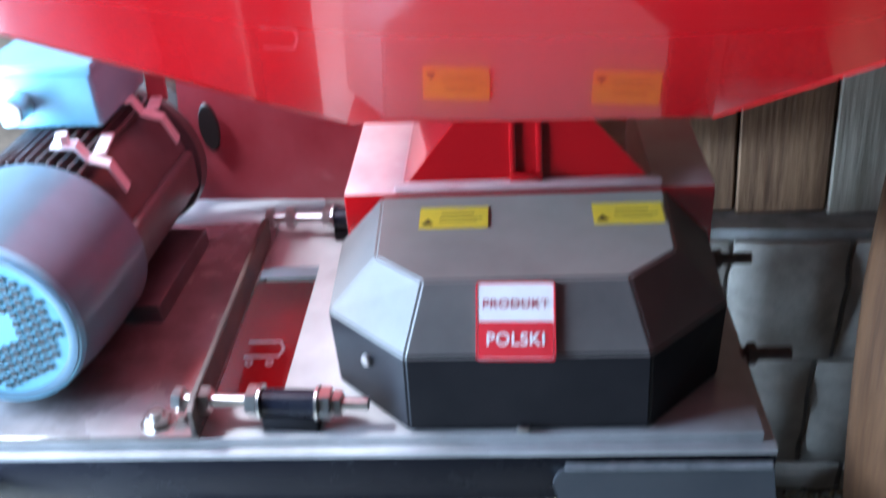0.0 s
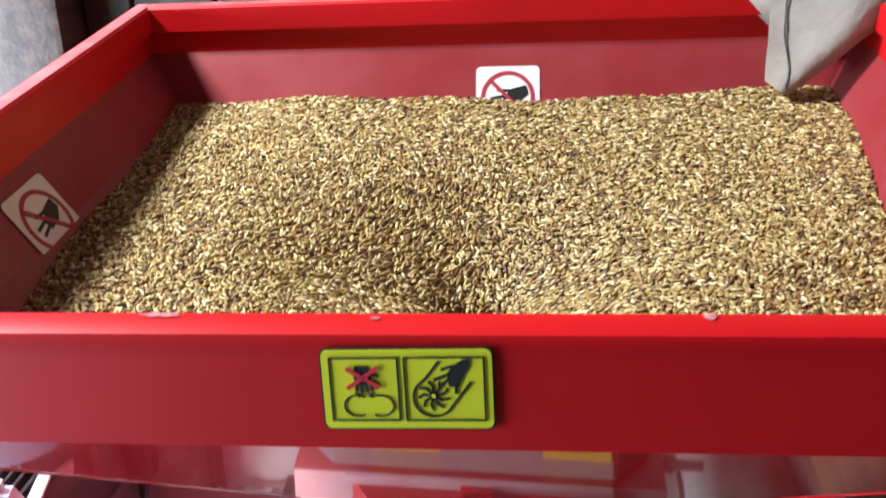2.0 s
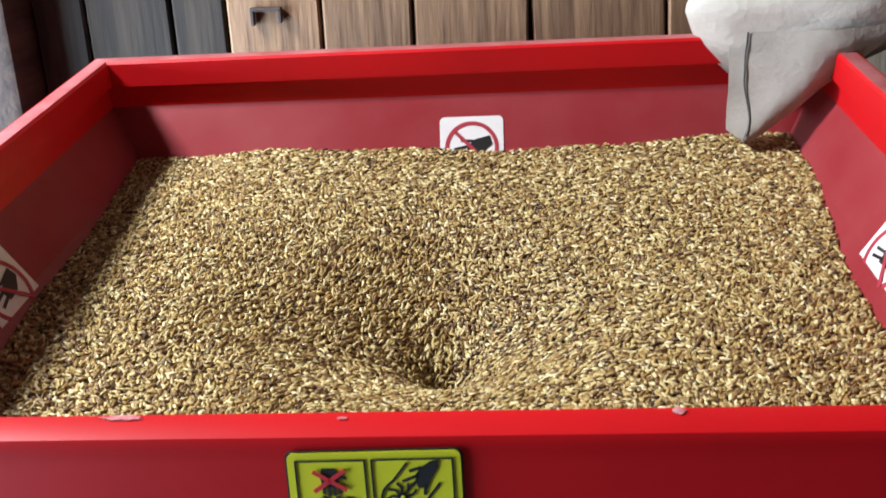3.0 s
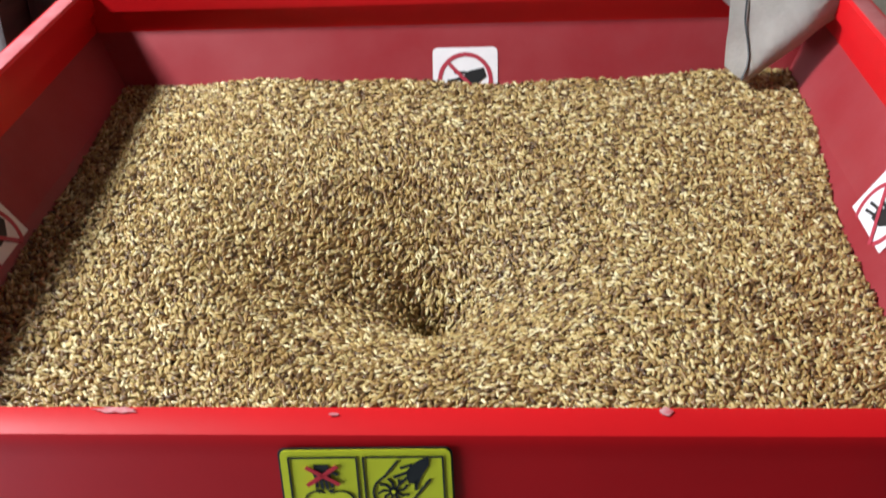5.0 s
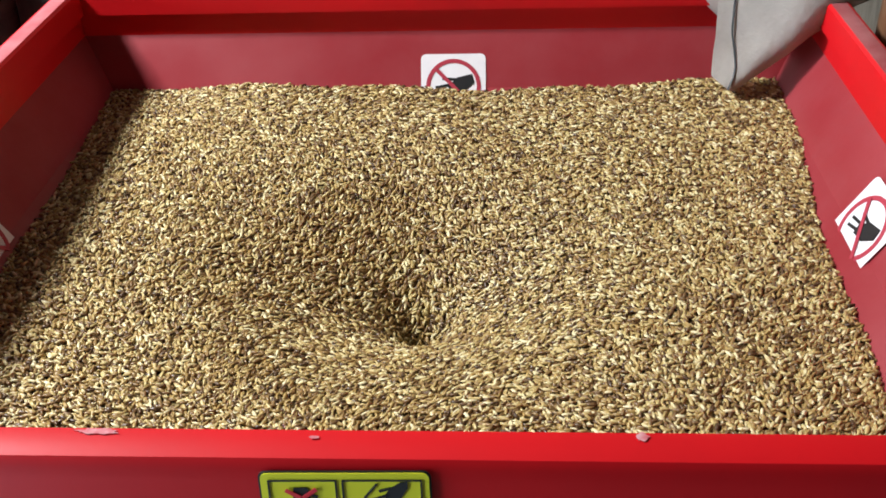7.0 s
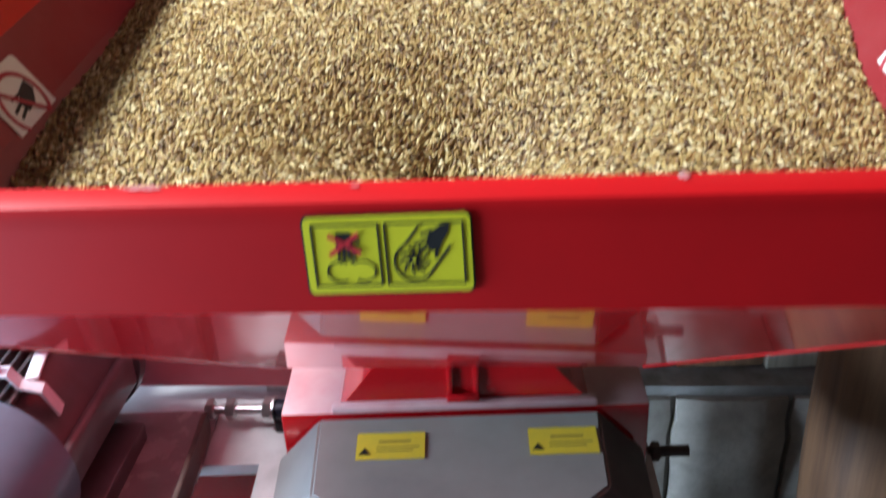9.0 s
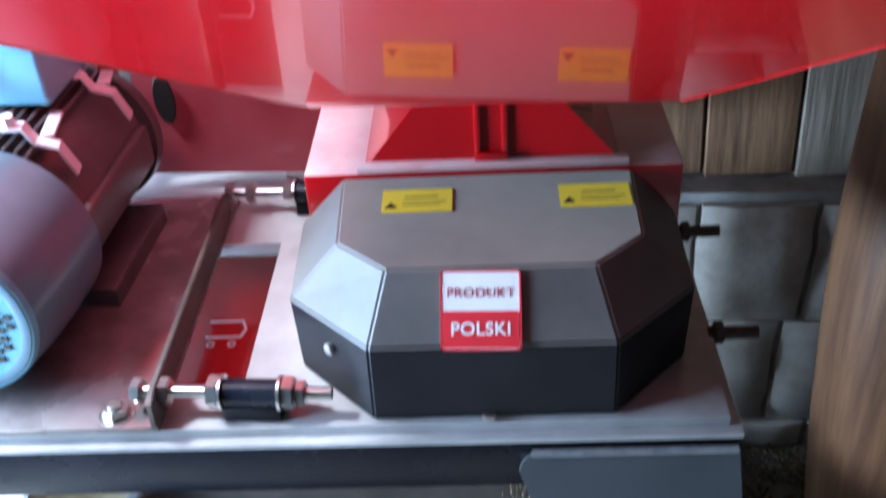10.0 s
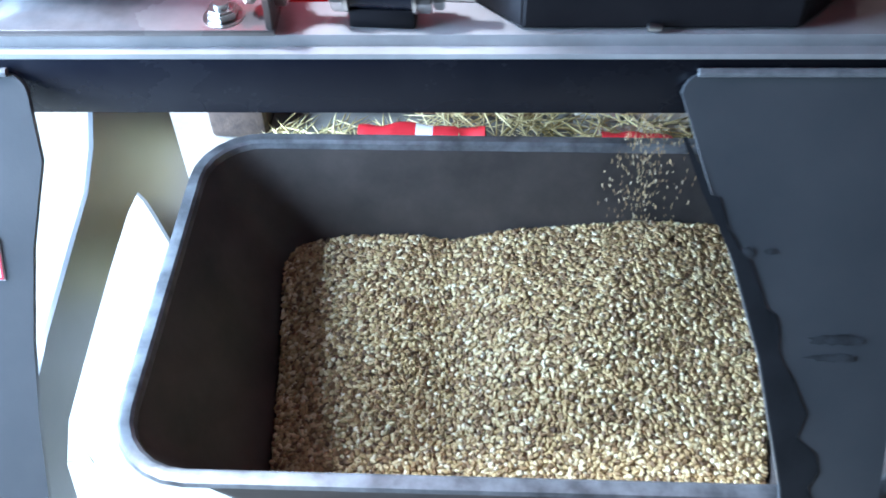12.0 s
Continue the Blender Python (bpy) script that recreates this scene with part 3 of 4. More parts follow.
V = [(CX - 0.1105, 0.1595, cz0), (CX + 0.1105, 0.1595, cz0), (CX + 0.186, 0.236, cz0), (CX + 0.186, CY1, cz0), (CX - 0.186, CY1, cz0), (CX - 0.186, 0.236, cz0),
     (CX - 0.1093, 0.1604, cz1), (CX + 0.1093, 0.1604, cz1), (CX + 0.1885, 0.2359, cz1), (CX + 0.1885, CY1, cz1 + 0.012), (CX - 0.1885, CY1, cz1 + 0.012), (CX - 0.1885, 0.2359, cz1),
     (CX - 0.0920, CY0, CT0), (CX + 0.0920, CY0, CT0), (CX + 0.1385, 0.2429, 0.8776), (CX + 0.1415, CY1, CT1), (CX - 0.1415, CY1, CT1), (CX - 0.1385, 0.2429, 0.8776)]
F = [(0, 1, 7, 6), (1, 2, 8, 7), (2, 3, 9, 8), (4, 5, 11, 10), (5, 0, 6, 11), (6, 7, 13, 12), (7, 8, 14, 13), (8, 9, 15, 14), (10, 11, 17, 16), (11, 6, 12, 17), (12, 13, 14, 15, 16, 17), (3, 4, 10, 16, 15, 9), (5, 4, 3, 2, 1, 0)]
bm = solid(F, V)
bmesh.ops.recalc_face_normals(bm, faces=bm.faces)
bmesh.ops.bevel(bm, geom=list(bm.edges), offset=0.0022, segments=2, affect="EDGES")
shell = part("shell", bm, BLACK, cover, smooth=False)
shell.data.materials.append(LITDUSTCOAT)
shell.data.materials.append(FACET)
# Tone by facing: dust plus painted light on top, less on slopes, sides black.
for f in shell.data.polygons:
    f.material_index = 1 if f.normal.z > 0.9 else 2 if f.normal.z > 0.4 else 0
part("cover_screw", cyl_bm(0.006, 0.005, (0, 0, 0), "Z", 12, 0.001), STEEL, cover, "small bright screw head").matrix_basis = pose(CX - 0.150, 0.1965, 0.792, 90, 0, -45)
part("drain_lug", box_bm((0.012, 0.006, 0.006), (CX - 0.005, 0.1572, cz0 + 0.003), 0.002), STEEL, cover)

# ---- motor ----
motor = thing("electric_motor", "pale blue electric motor with a slotted fan cover", "motor", (-0.437, 0.162, 0.842))


def lathe(profile, sides=48):
    """A body turned round the y axis from (radius, y) pairs."""
    return loft([[(r * math.cos(2 * math.pi * k / sides), y, r * math.sin(2 * math.pi * k / sides)) for k in range(sides)] for r, y in profile])


# Cowl in a darker copy of the motor blue, standing for its shade.
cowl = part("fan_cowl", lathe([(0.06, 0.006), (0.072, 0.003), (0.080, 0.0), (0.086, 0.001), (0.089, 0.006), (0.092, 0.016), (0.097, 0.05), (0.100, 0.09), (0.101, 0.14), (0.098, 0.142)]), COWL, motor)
part("fan_backing", lathe([(0.004, 0.006), (0.06, 0.008), (0.062, 0.010), (0.004, 0.012)]), WHITE, motor, "pale fan behind the grille")
bm = bmesh.new()
for i in range(-7, 8):
    for j in range(-7, 8):
        x, z = i * 0.0098, j * 0.0098 + (0.0049 if i % 2 else 0)
        if 0.022 < math.hypot(x, z) < 0.070:
            box_bm((0.0062, 0.003, 0.0056), (x, 0.0012, z), bm=bm)
part("fan_grille", bm, INK, motor, "dark slotted fan grille", smooth=False)
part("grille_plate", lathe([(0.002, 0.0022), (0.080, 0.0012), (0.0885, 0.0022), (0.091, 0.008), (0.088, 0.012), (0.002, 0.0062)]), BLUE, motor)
part("stator_body", lathe([(0.02, 0.13), (0.086, 0.13), (0.088, 0.14), (0.088, 0.33), (0.07, 0.345), (0.02, 0.35)]), CASTIRON, motor)
fin = box_bm((0.0030, 0.19, 0.020), (0, 0.235, 0.095), 0.0008, 1)
first = part("cooling_fin", fin, CASTIRON, motor, smooth=False)
for a in range(-84, 33, 6):
    if a == 0:
        continue
    o = new("cooling_fin", first.data)
    o.parent = motor
    o.matrix_basis = pose(0, 0, 0, 0, a, 0)
tbox = part("terminal_box", box_bm((0.115, 0.125, 0.062), (-0.005, 0.275, 0.137), 0.006, 3), BLUE, motor)
part("terminal_lid", box_bm((0.121, 0.131, 0.012), (-0.005, 0.275, 0.172), 0.004, 2), BLUE, tbox)
part("cable_gland", cyl_bm(0.014, 0.03, (-0.03, 0.198, 0.135), "Y", 12, 0.002), STEEL, tbox, "bright metal cable gland")
for sx in (-0.07, 0.07):
    part("foot", box_bm((0.05, 0.17, 0.028), (sx, 0.235, -0.092), 0.004), CASTIRON, motor)
part("end_shield", lathe([(0.02, 0.345), (0.094, 0.345), (0.096, 0.36), (0.05, 0.385), (0.02, 0.39)]), CASTIRON, motor)
part("shaft", cyl_bm(0.014, 0.06, (0, 0.41, 0), "Y", 16), STEEL, motor)


def strip_bm(line, wide, thick):
    """A flat bar bent along a line in the x-z plane, wide along y."""
    rings = []
    for k, (x, z) in enumerate(line):
        a, b = Vector(line[max(0, k - 1)]), Vector(line[min(len(line) - 1, k + 1)])
        d = (b - a).normalized() * thick / 2
        rings.append([(x - d.y, -wide / 2, z + d.x), (x - d.y, wide / 2, z + d.x), (x + d.y, wide / 2, z - d.x), (x + d.y, -wide / 2, z - d.x)])
    return loft(rings)


for bx, by, bz in ((0.050, 0.165, 0.090), (0.062, 0.285, 0.088)):
    clip = part("clamp_bracket", strip_bm([(-0.030, 0.022), (-0.006, 0.020), (0.002, 0.004), (0.022, -0.004), (0.034, -0.034)], 0.018, 0.003), GALV, motor, "bright bent metal clamp", smooth=False)
    clip.matrix_basis = pose(bx, by, bz, 0, 0, 12)
    part("clamp_tab", box_bm((0.014, 0.05, 0.004), (0.012, 0.032, 0.004), 0.001), GALV, clip)
    part("clamp_bolt", cyl_bm(0.007, 0.012, (-0.018, 0.0, 0.027), "Z", 6), GALV, clip)
part("lifting_tab", plate_bm([(0.055, 0.09), (0.078, 0.09), (0.080, 0.165), (0.060, 0.172)], 0.005, "XZ", 0.325), RED_DULL, motor, "upright dull red tab on the motor body")
part("flank_rib", box_bm((0.014, 0.19, 0.05), (0.088, 0.235, 0.0), 0.006, 3), CASTIRON, motor)

guard = thing("belt_guard", "red sheet steel belt guard behind the motor", "guard")
part("guard_face", plate_bm([(-0.395, 0.76), (-0.10, 0.76), (-0.10, 1.06), (-0.36, 1.06)], 0.004, "XZ", 0.56), RED_DULL, guard)
part("guard_back", plate_bm([(-0.56, 0.736), (0.10, 0.736), (0.10, 1.02), (-0.56, 1.02)], 0.004, "XZ", 0.66), RED_DULL, guard)
part("guard_top", box_bm((0.30, 0.10, 0.004), (-0.24, 0.612, 1.062)), RED_DULL, guard)
part("guard_slot", lathe([(0.002, 0.0), (0.020, 0.0), (0.022, 0.003), (0.002, 0.004)], 24), INK, guard, "dark oval slot in the guard").matrix_basis = pose(-0.343, 0.553, 0.865) @ Matrix.Diagonal((0.6, 1, 1.5, 1))
part("guard_foot", box_bm((0.03, 0.04, 0.024), (-0.20, 0.60, 0.748)), STEEL, guard, "grey steel foot block")
pulley = thing("belt_pulley", "dark cast iron belt pulley on the motor shaft", "pulley", (-0.437, 0.585, 0.842))
part("wheel", lathe([(0.01, 0.0), (0.075, 0.0), (0.08, 0.004), (0.066, 0.014), (0.08, 0.024), (0.075, 0.028), (0.01, 0.028)], 40), DARKIRON, pulley)

# ---- motor slide and tensioners ----
slide = thing("motor_slide", "steel motor slide plate with an upright flange", "bracket", pose(0.018, 0, 0) @ TURN)
part("base_plate", box_bm((0.40, 0.40, 0.006), (-0.462, 0.352, TZ + 0.0035), 0.001), SLIDEPLATE, slide, "dark glossy base plate")
part("upright_flange", plate_bm([(0.150, 0.742), (0.505, 0.742), (0.51, 0.772), (0.50, 0.776), (0.165, 0.776), (0.152, 0.770)], 0.006, "YZ", -0.268, 0.001), DARKIRON, slide)


def hex_bm(radius, length, at, axis="X"):
    return cyl_bm(radius, length, at, axis, 6, 0.0012)


def bolt_head(x, y, z, name="hex_bolt"):
    b = part(name, cyl_bm(0.013, 0.009, (x, y, z + 0.0115), "Z", 6, 0.0015), STEEL, slide, "bright zinc bolt head")
    part("washer", cyl_bm(0.017, 0.0025, (x, y, z + 0.0062), "Z", 24), STEEL, b)
    part("thread_end", cyl_bm(0.0065, 0.006, (x, y, z + 0.018), "Z", 12), STEEL, b)


bolt_head(-0.306, 0.171, TZ)
bolt_head(-0.57, 0.171, TZ)

for y, full in ((0.161, True), (0.509, False)):
    z = 0.762
    ten = thing("tensioner", "zinc belt tensioner bolt in a dark sleeve", "tensioner", group="belt tensioners")
    part("threaded_rod", cyl_bm(0.0062, 0.19, (-0.179, y, z), "X", 16), STEEL, ten)
    part("hex_nut", hex_bm(0.0125, 0.010, (-0.267, y, z)), STEEL, ten)
    part("hex_nut", hex_bm(0.0135, 0.011, (-0.241, y, z)), STEEL, ten)
    part("hex_nut", hex_bm(0.016, 0.011, (-0.194, y, z)), STEEL, ten)
    part("washer", cyl_bm(0.0165, 0.003, (-0.1865, y, z), "X", 24), STEEL, ten)
    part("sleeve", cyl_bm(0.0130, 0.052, (-0.159, y, z), "X", 28, 0.001), TABLE, ten, "dark steel sleeve")
    part("washer", cyl_bm(0.0165, 0.003, (-0.1315, y, z), "X", 24), STEEL, ten)
    part("hex_nut", hex_bm(0.016, 0.012, (-0.124, y, z)), STEEL, ten)
    part("hex_nut", hex_bm(0.0125, 0.009, (-0.1125, y, z)), STEEL, ten)
    part("sleeve_foot", box_bm((0.054, 0.026, 0.018), (-0.159, y + 0.002, TZ + 0.0092), 0.002), BLACK, ten)

for y in (0.285, 0.468):
    pin = thing("side_bolt", "rusty bolt sticking out of the table edge", "bolt", TURN @ pose(TX1, y, 0.722), group="side bolts")
    part("shank", cyl_bm(0.007, 0.05, (0.022, 0, 0), "X", 12), DARKIRON, pin)
    part("nut", hex_bm(0.012, 0.010, (0.007, 0, 0)), DARKIRON, pin)

# ---- tub ----
tub = thing("mortar_tub", "black plastic mortar tub filling with rolled grain", "tub", (-0.045, 0.209, 0, 0, 0, 2.4))
TUBZ = 0.345


TW, TD = 0.786, 0.484
part("wall", loft([ring(TW - 0.31, TD - 0.16, 0.05, 0.004), ring(TW, TD, 0.07, TUBZ - 0.0125), ring(TW - 0.006, TD - 0.006, 0.068, TUBZ - 0.0125), ring(TW - 0.316, TD - 0.166, 0.048, 0.012)]), PLASTIC, tub)
# Rim plastic lightened: the daylight it reflects is put into its colour.
part("rim", loft([ring(TW - 0.006, TD - 0.006, 0.068, TUBZ - 0.0120), ring(TW + 0.026, TD + 0.026, 0.084, TUBZ - 0.0120), ring(TW + 0.034, TD + 0.034, 0.087, TUBZ - 0.006), ring(TW + 0.030, TD + 0.030, 0.085, TUBZ - 0.001),
                  ring(TW + 0.022, TD + 0.022, 0.081, TUBZ), ring(TW + 0.004, TD + 0.004, 0.072, TUBZ), ring(TW - 0.003, TD - 0.003, 0.069, TUBZ - 0.003), ring(TW - 0.006, TD - 0.006, 0.068, TUBZ - 0.0119)], False), RIMPLASTIC, tub, "pale edge of the tub with sky sheen in its colour")

TM = tub.matrix_basis


def tub_height(x, y):
    """The rolled grain in the tub, in its own axes: a mound under the spout, falling to one side."""
    t = np.clip((x + 0.37) / 0.16, 0, 1)
    rise = t * t * (3 - 2 * t)
    dip = -0.016 * np.exp(-(((x + 0.07) / 0.05) ** 2))
    return 0.129 + 0.035 * rise + dip + 0.012 + 0.04 * (x + 0.1) + 0.035 * np.exp(-(((x - 0.14) / 0.14) ** 2 + ((y - 0.06) / 0.13) ** 2)) + 0.034 * (y / 0.2) + 0.004 * np.sin(23 * x) * np.cos(19 * y)


def inside_tub(p, gap):
    t = (p[:, 2] - 0.012) / (TUBZ - 0.012)
    return (abs(p[:, 0]) < (TW - 0.316) / 2 + t * 0.155 - gap) & (abs(p[:, 1]) < (TD - 0.166) / 2 + t * 0.080 - gap)


spots, nrm = scatter(56000, -0.385, 0.385, -0.215, 0.215, tub_height, 8)
keep = inside_tub(spots, 0.004)
rolled = kernels("rolled_grain", spots[keep], nrm[keep], 0.0088, 0.0060, 0.0015, FLAKES, "mound of flattened pale barley in the tub", "grain", TM, 9, lift=1.2)
# the same kind of dark sheet, for shaded gaps between the flakes
bed = heap("shaded_grain_bed", -0.27, 0.27, -0.15, 0.15, lambda x, y: tub_height(x, y) - 0.002, 60, 44, GRAINBED, Matrix())
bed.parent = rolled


# ---- stickers ----
def decal(name, shapes, mat, parent, m=None, lift=0.0, thick=0.0004, label=""):
    """Flat printed shapes, a hair thick, in the x-y plane of m."""
    bm = bmesh.new()
    for pts in shapes:
        lo = [bm.verts.new((x, y, lift)) for x, y in pts]
        hi = [bm.verts.new((x, y, lift + thick)) for x, y in pts]
        bm.faces.new(hi)
        bm.faces.new(lo[::-1])
        for i in range(len(pts)):
            j = (i + 1) % len(pts)
            bm.faces.new((lo[i], lo[j], hi[j], hi[i]))
    ob = part(name, bm, mat, parent, label, smooth=False)
    if m is not None:
        ob.matrix_basis = m
    return ob


def rrect(w, h, r, cx=0.0, cy=0.0, n=5):
    return [(x + cx, y + cy) for x, y in rounded(w, h, r, n)]


def strokes(line, width, closed=False):
    """A thick line as one quad a step."""
    out = []
    pts = list(line) + ([line[0]] if closed else [])
    for (x0, y0), (x1, y1) in zip(pts, pts[1:]):
        d = math.hypot(x1 - x0, y1 - y0) or 1
        ux, uy = (x1 - x0) / d * width / 2, (y1 - y0) / d * width / 2
        out.append([(x0 - ux * 0.4 + uy, y0 - uy * 0.4 - ux), (x1 + ux * 0.4 + uy, y1 + uy * 0.4 - ux), (x1 + ux * 0.4 - uy, y1 + uy * 0.4 + ux), (x0 - ux * 0.4 - uy, y0 - uy * 0.4 + ux)])
    return out


def arc(cx, cy, rx, ry, a0, a1, n=20):
    return [(cx + rx * math.cos(radians(a0 + (a1 - a0) * k / n)), cy + ry * math.sin(radians(a0 + (a1 - a0) * k / n))) for k in range(n + 1)]


def on_plane(origin, right, up):
    """The frame of a sticker: origin at its centre, x along right, y along up."""
    x = Vector(right).normalized()
    z = x.cross(Vector(up)).normalized()
    y = z.cross(x)
    return Matrix(((x.x, y.x, z.x, origin[0]), (x.y, y.y, z.y, origin[1]), (x.z, y.z, z.z, origin[2]), (0, 0, 0, 1)))


# the yellow warning sign on the hopper's front, 89 x 43 mm
LW, LH = 0.0895, 0.0455
sign = decal("warning_label", [rrect(LW, LH, 0.004)], INK, hopper, on_plane((0.0455, 0.0063, -0.0282), (1, 0.0034, 0.0157), (-0.016, 0.0101, 0.048)), 0, 0.0005, "yellow warning label with black pictograms")
decal("yellow_field", [rrect(LW - 0.0022, LH - 0.0022, 0.0035)], YELLOW, sign, None, 0.0005)
for x0, x1 in ((-0.0395, -0.0045), (-0.001, 0.0395)):
    decal("printed_frame", strokes([(x0, -0.0172), (x1, -0.0172), (x1, 0.0172), (x0, 0.0172)], 0.0009, True), INK, sign, None, 0.0009)
ink = strokes(arc(-0.0262, -0.009, 0.0068, 0.0058, 55, 300), 0.0008) + strokes(arc(-0.0142, -0.009, 0.0068, 0.0058, 125, -120), 0.0008)
ink += [[(-0.0272, -0.0015), (-0.0252, -0.0046), (-0.0236, -0.0026)], [(-0.017, -0.0015), (-0.0206, -0.0026), (-0.019, -0.0046)]]
ink += [[(-0.0265, 0.013), (-0.0195, 0.013), (-0.018, 0.008), (-0.0185, 0.003), (-0.0265, 0.003), (-0.0275, 0.008)]]
ink += strokes([(-0.0258, 0.004), (-0.026, -0.0005)], 0.0016) + strokes([(-0.0235, 0.004), (-0.0232, -0.0016)], 0.0016) + strokes([(-0.0212, 0.004), (-0.0205, -0.0016)], 0.0016) + strokes([(-0.019, 0.004), (-0.0178, -0.0005)], 0.0016) + strokes([(-0.019, 0.009), (-0.0148, 0.0072)], 0.0016)
# a paddle wheel in its casing, and the reaching glove shape
wx, wy = 0.0135, -0.0035
ink += strokes([(0.0165, 0.0150)] + [(0.0095, 0.0060)] + arc(wx, wy - 0.001, 0.0105, 0.0105, 135, 335) + [(0.0325, 0.0036)], 0.0012)
for k in range(9):
    a = 40 * k + 12
    ink += strokes([(wx + 0.0018 * math.cos(radians(a)), wy + 0.0018 * math.sin(radians(a))), (wx + 0.0052 * math.cos(radians(a)), wy + 0.0052 * math.sin(radians(a))), (wx + 0.0080 * math.cos(radians(a + 16)), wy + 0.0080 * math.sin(radians(a + 16)))], 0.0012)
ink += [arc(wx, wy, 0.0026, 0.0026, 0, 340, 12)]
ink += [[(0.0325, 0.0165), (0.0325, 0.0125), (0.0285, 0.006), (0.0265, 0.001), (0.0215, 0.0015), (0.0205, 0.0085), (0.0235, 0.0125), (0.0285, 0.0160)]]
ink += strokes([(0.0225, 0.0085), (0.0142, 0.0052)], 0.0016) + strokes([(0.0215, 0.0055), (0.0172, 0.0016)], 0.0016) + strokes([(0.0255, 0.003), (0.0250, -0.0022)], 0.0017) + strokes([(0.0235, 0.0125), (0.0180, 0.0108)], 0.0016)
decal("printed_pictogram", ink, INK, sign, None, 0.0009)
decal("wheel_hub", [arc(wx, wy, 0.0011, 0.0011, 0, 340, 10)], YELLOW, sign, None, 0.0014)
decal("red_cross", strokes([(-0.0305, 0.0115), (-0.0145, 0.0015)], 0.0022) + strokes([(-0.0305, 0.0010), (-0.0150, 0.0120)], 0.0022), REDINK, sign, None, 0.0014)


def round_sign(m):
    """White square sticker: a dark red ring with a bar across a black symbol."""
    s = decal("prohibition_sticker", [rrect(0.074, 0.074, 0.006)], WHITE, hopper, m, 0, 0.0005, "white sticker with a red ring and bar")
    circle = [(math.cos(2 * math.pi * k / 40), math.sin(2 * math.pi * k / 40)) for k in range(40)]
    part("red_ring", loft([[(r * x, r * y, h) for x, y in circle] for r, h in ((0.0267, 0.0006), (0.0267, 0.001), (0.0313, 0.001), (0.0313, 0.0006))], False), PINKINK, s)
    decal("black_symbol", [[(0.004, 0.010), (0.021, 0.014), (0.024, 0.004), (0.012, -0.006), (-0.004, -0.008), (-0.006, 0.0)]] + strokes([(-0.004, 0.002), (-0.020, -0.001)], 0.003) + strokes([(-0.003, -0.004), (-0.018, -0.008)], 0.003) + strokes([(0.002, 0.008), (-0.012, 0.009)], 0.003), INK, s, None, 0.0008)
    decal("red_bar", strokes([(-0.020, 0.020), (0.020, -0.020)], 0.0042), PINKINK, s, None, 0.0014)
    return s


# floury smears on the front lip
rs = random.Random(31)
for cx, cy, wide, deep in ((-0.088, 0.0305, 0.014, 0.0024), (0.198, 0.0300, 0.004, 0.0032), (0.028, 0.0275, 0.003, 0.0014)):
    blob = [(cx + wide * math.cos(a) * rs.uniform(0.6, 1.1), cy + deep * math.sin(a) * rs.uniform(0.6, 1.1)) for a in [2 * math.pi * k / 20 for k in range(20)]]
    decal("flour_smear", [blob], FLOUR, hopper, None, 0.0006, 0.0003, "pale floury smear")

# back wall: centre below the rim; side walls: half way along
STEEP = (IN1 - IN0) / (BAND - KNEE)
round_sign(on_plane((0.0714, HD - 0.061, -0.112), (1, 0, 0), (0, STEEP, 1)))
round_sign(on_plane((HX1 - 0.058, 0.381, -0.104), (0, -1, 0), (STEEP, 0, 1)))
round_sign(on_plane((HX0 + 0.056, 0.355, -0.102), (0, 1, 0), (-STEEP, 0, 1)))

# stickers of the cover
up_top = Vector((0, CY1 - CY0, CT1 - CT0)).normalized()
for x in (-0.008, 0.1605):
    y = 0.3035
    m = on_plane((x, y, CT0 + (y - CY0) * (CT1 - CT0) / (CY1 - CY0) + 0.0006), (1, 0, 0), up_top)
    lab = decal("amber_label", [rrect(0.067, 0.036, 0.001)], AMBER, cover, m, 0, 0.0005, "small yellow warning label with faded print")
    decal("print_triangle", [[(-0.031, -0.012), (-0.019, -0.012), (-0.025, -0.003)]], INK, lab, None, 0.0006)
    decal("faded_print", [[(-0.012, 0.004), (0.02, 0.004), (0.02, 0.007), (-0.012, 0.007)], [(-0.014, -0.003), (0.028, -0.003), (0.028, -0.0015), (-0.014, -0.0015)], [(-0.014, -0.008), (0.022, -0.008), (0.022, -0.0065), (-0.014, -0.0065)]], PRINT, lab, None, 0.0006)
up_face = Vector((0, CY0 - 0.1604, CT0 - cz1)).normalized()
c = Vector((CX, 0.1604, cz1)).lerp(Vector((CX, CY0, CT0)), 0.45)
m = on_plane((0.0495, c.y - 0.001, c.z + 0.001), (1, -0.03, 0.0), up_face)
pp = decal("origin_sticker", [rrect(0.0700, 0.0690, 0.003)], WHITE, cover, m, 0, 0.0006, "white and red sticker with lettering")
decal("red_half", [rrect(0.0660, 0.0320, 0.002, 0, -0.0165)], REDINK, pp, None, 0.0006)
decal("pink_edge", strokes(rrect(0.0690, 0.0680, 0.003), 0.0016, True), REDINK, pp, None, 0.0006)


def lettering(text, size, mat, parent, x, y, z, wide, bold, apart):
    cu = bpy.data.curves.new("lettering", "FONT")
    cu.body, cu.size, cu.align_x, cu.align_y, cu.extrude, cu.offset = text, size, "CENTER", "CENTER", 0.0001, bold
    cu.space_character = apart
    cu.materials.append(mat)
    ob = new("lettering", cu)
    ob.parent = parent
    ob.matrix_basis = Matrix.Translation((x, y, z)) @ Matrix.Diagonal((wide, 1, 1, 1))
    return ob


lettering("PRODUKT", 0.0118, PINKINK, pp, 0, 0.0150, 0.0010, 1.0, 0.0, 1.12)
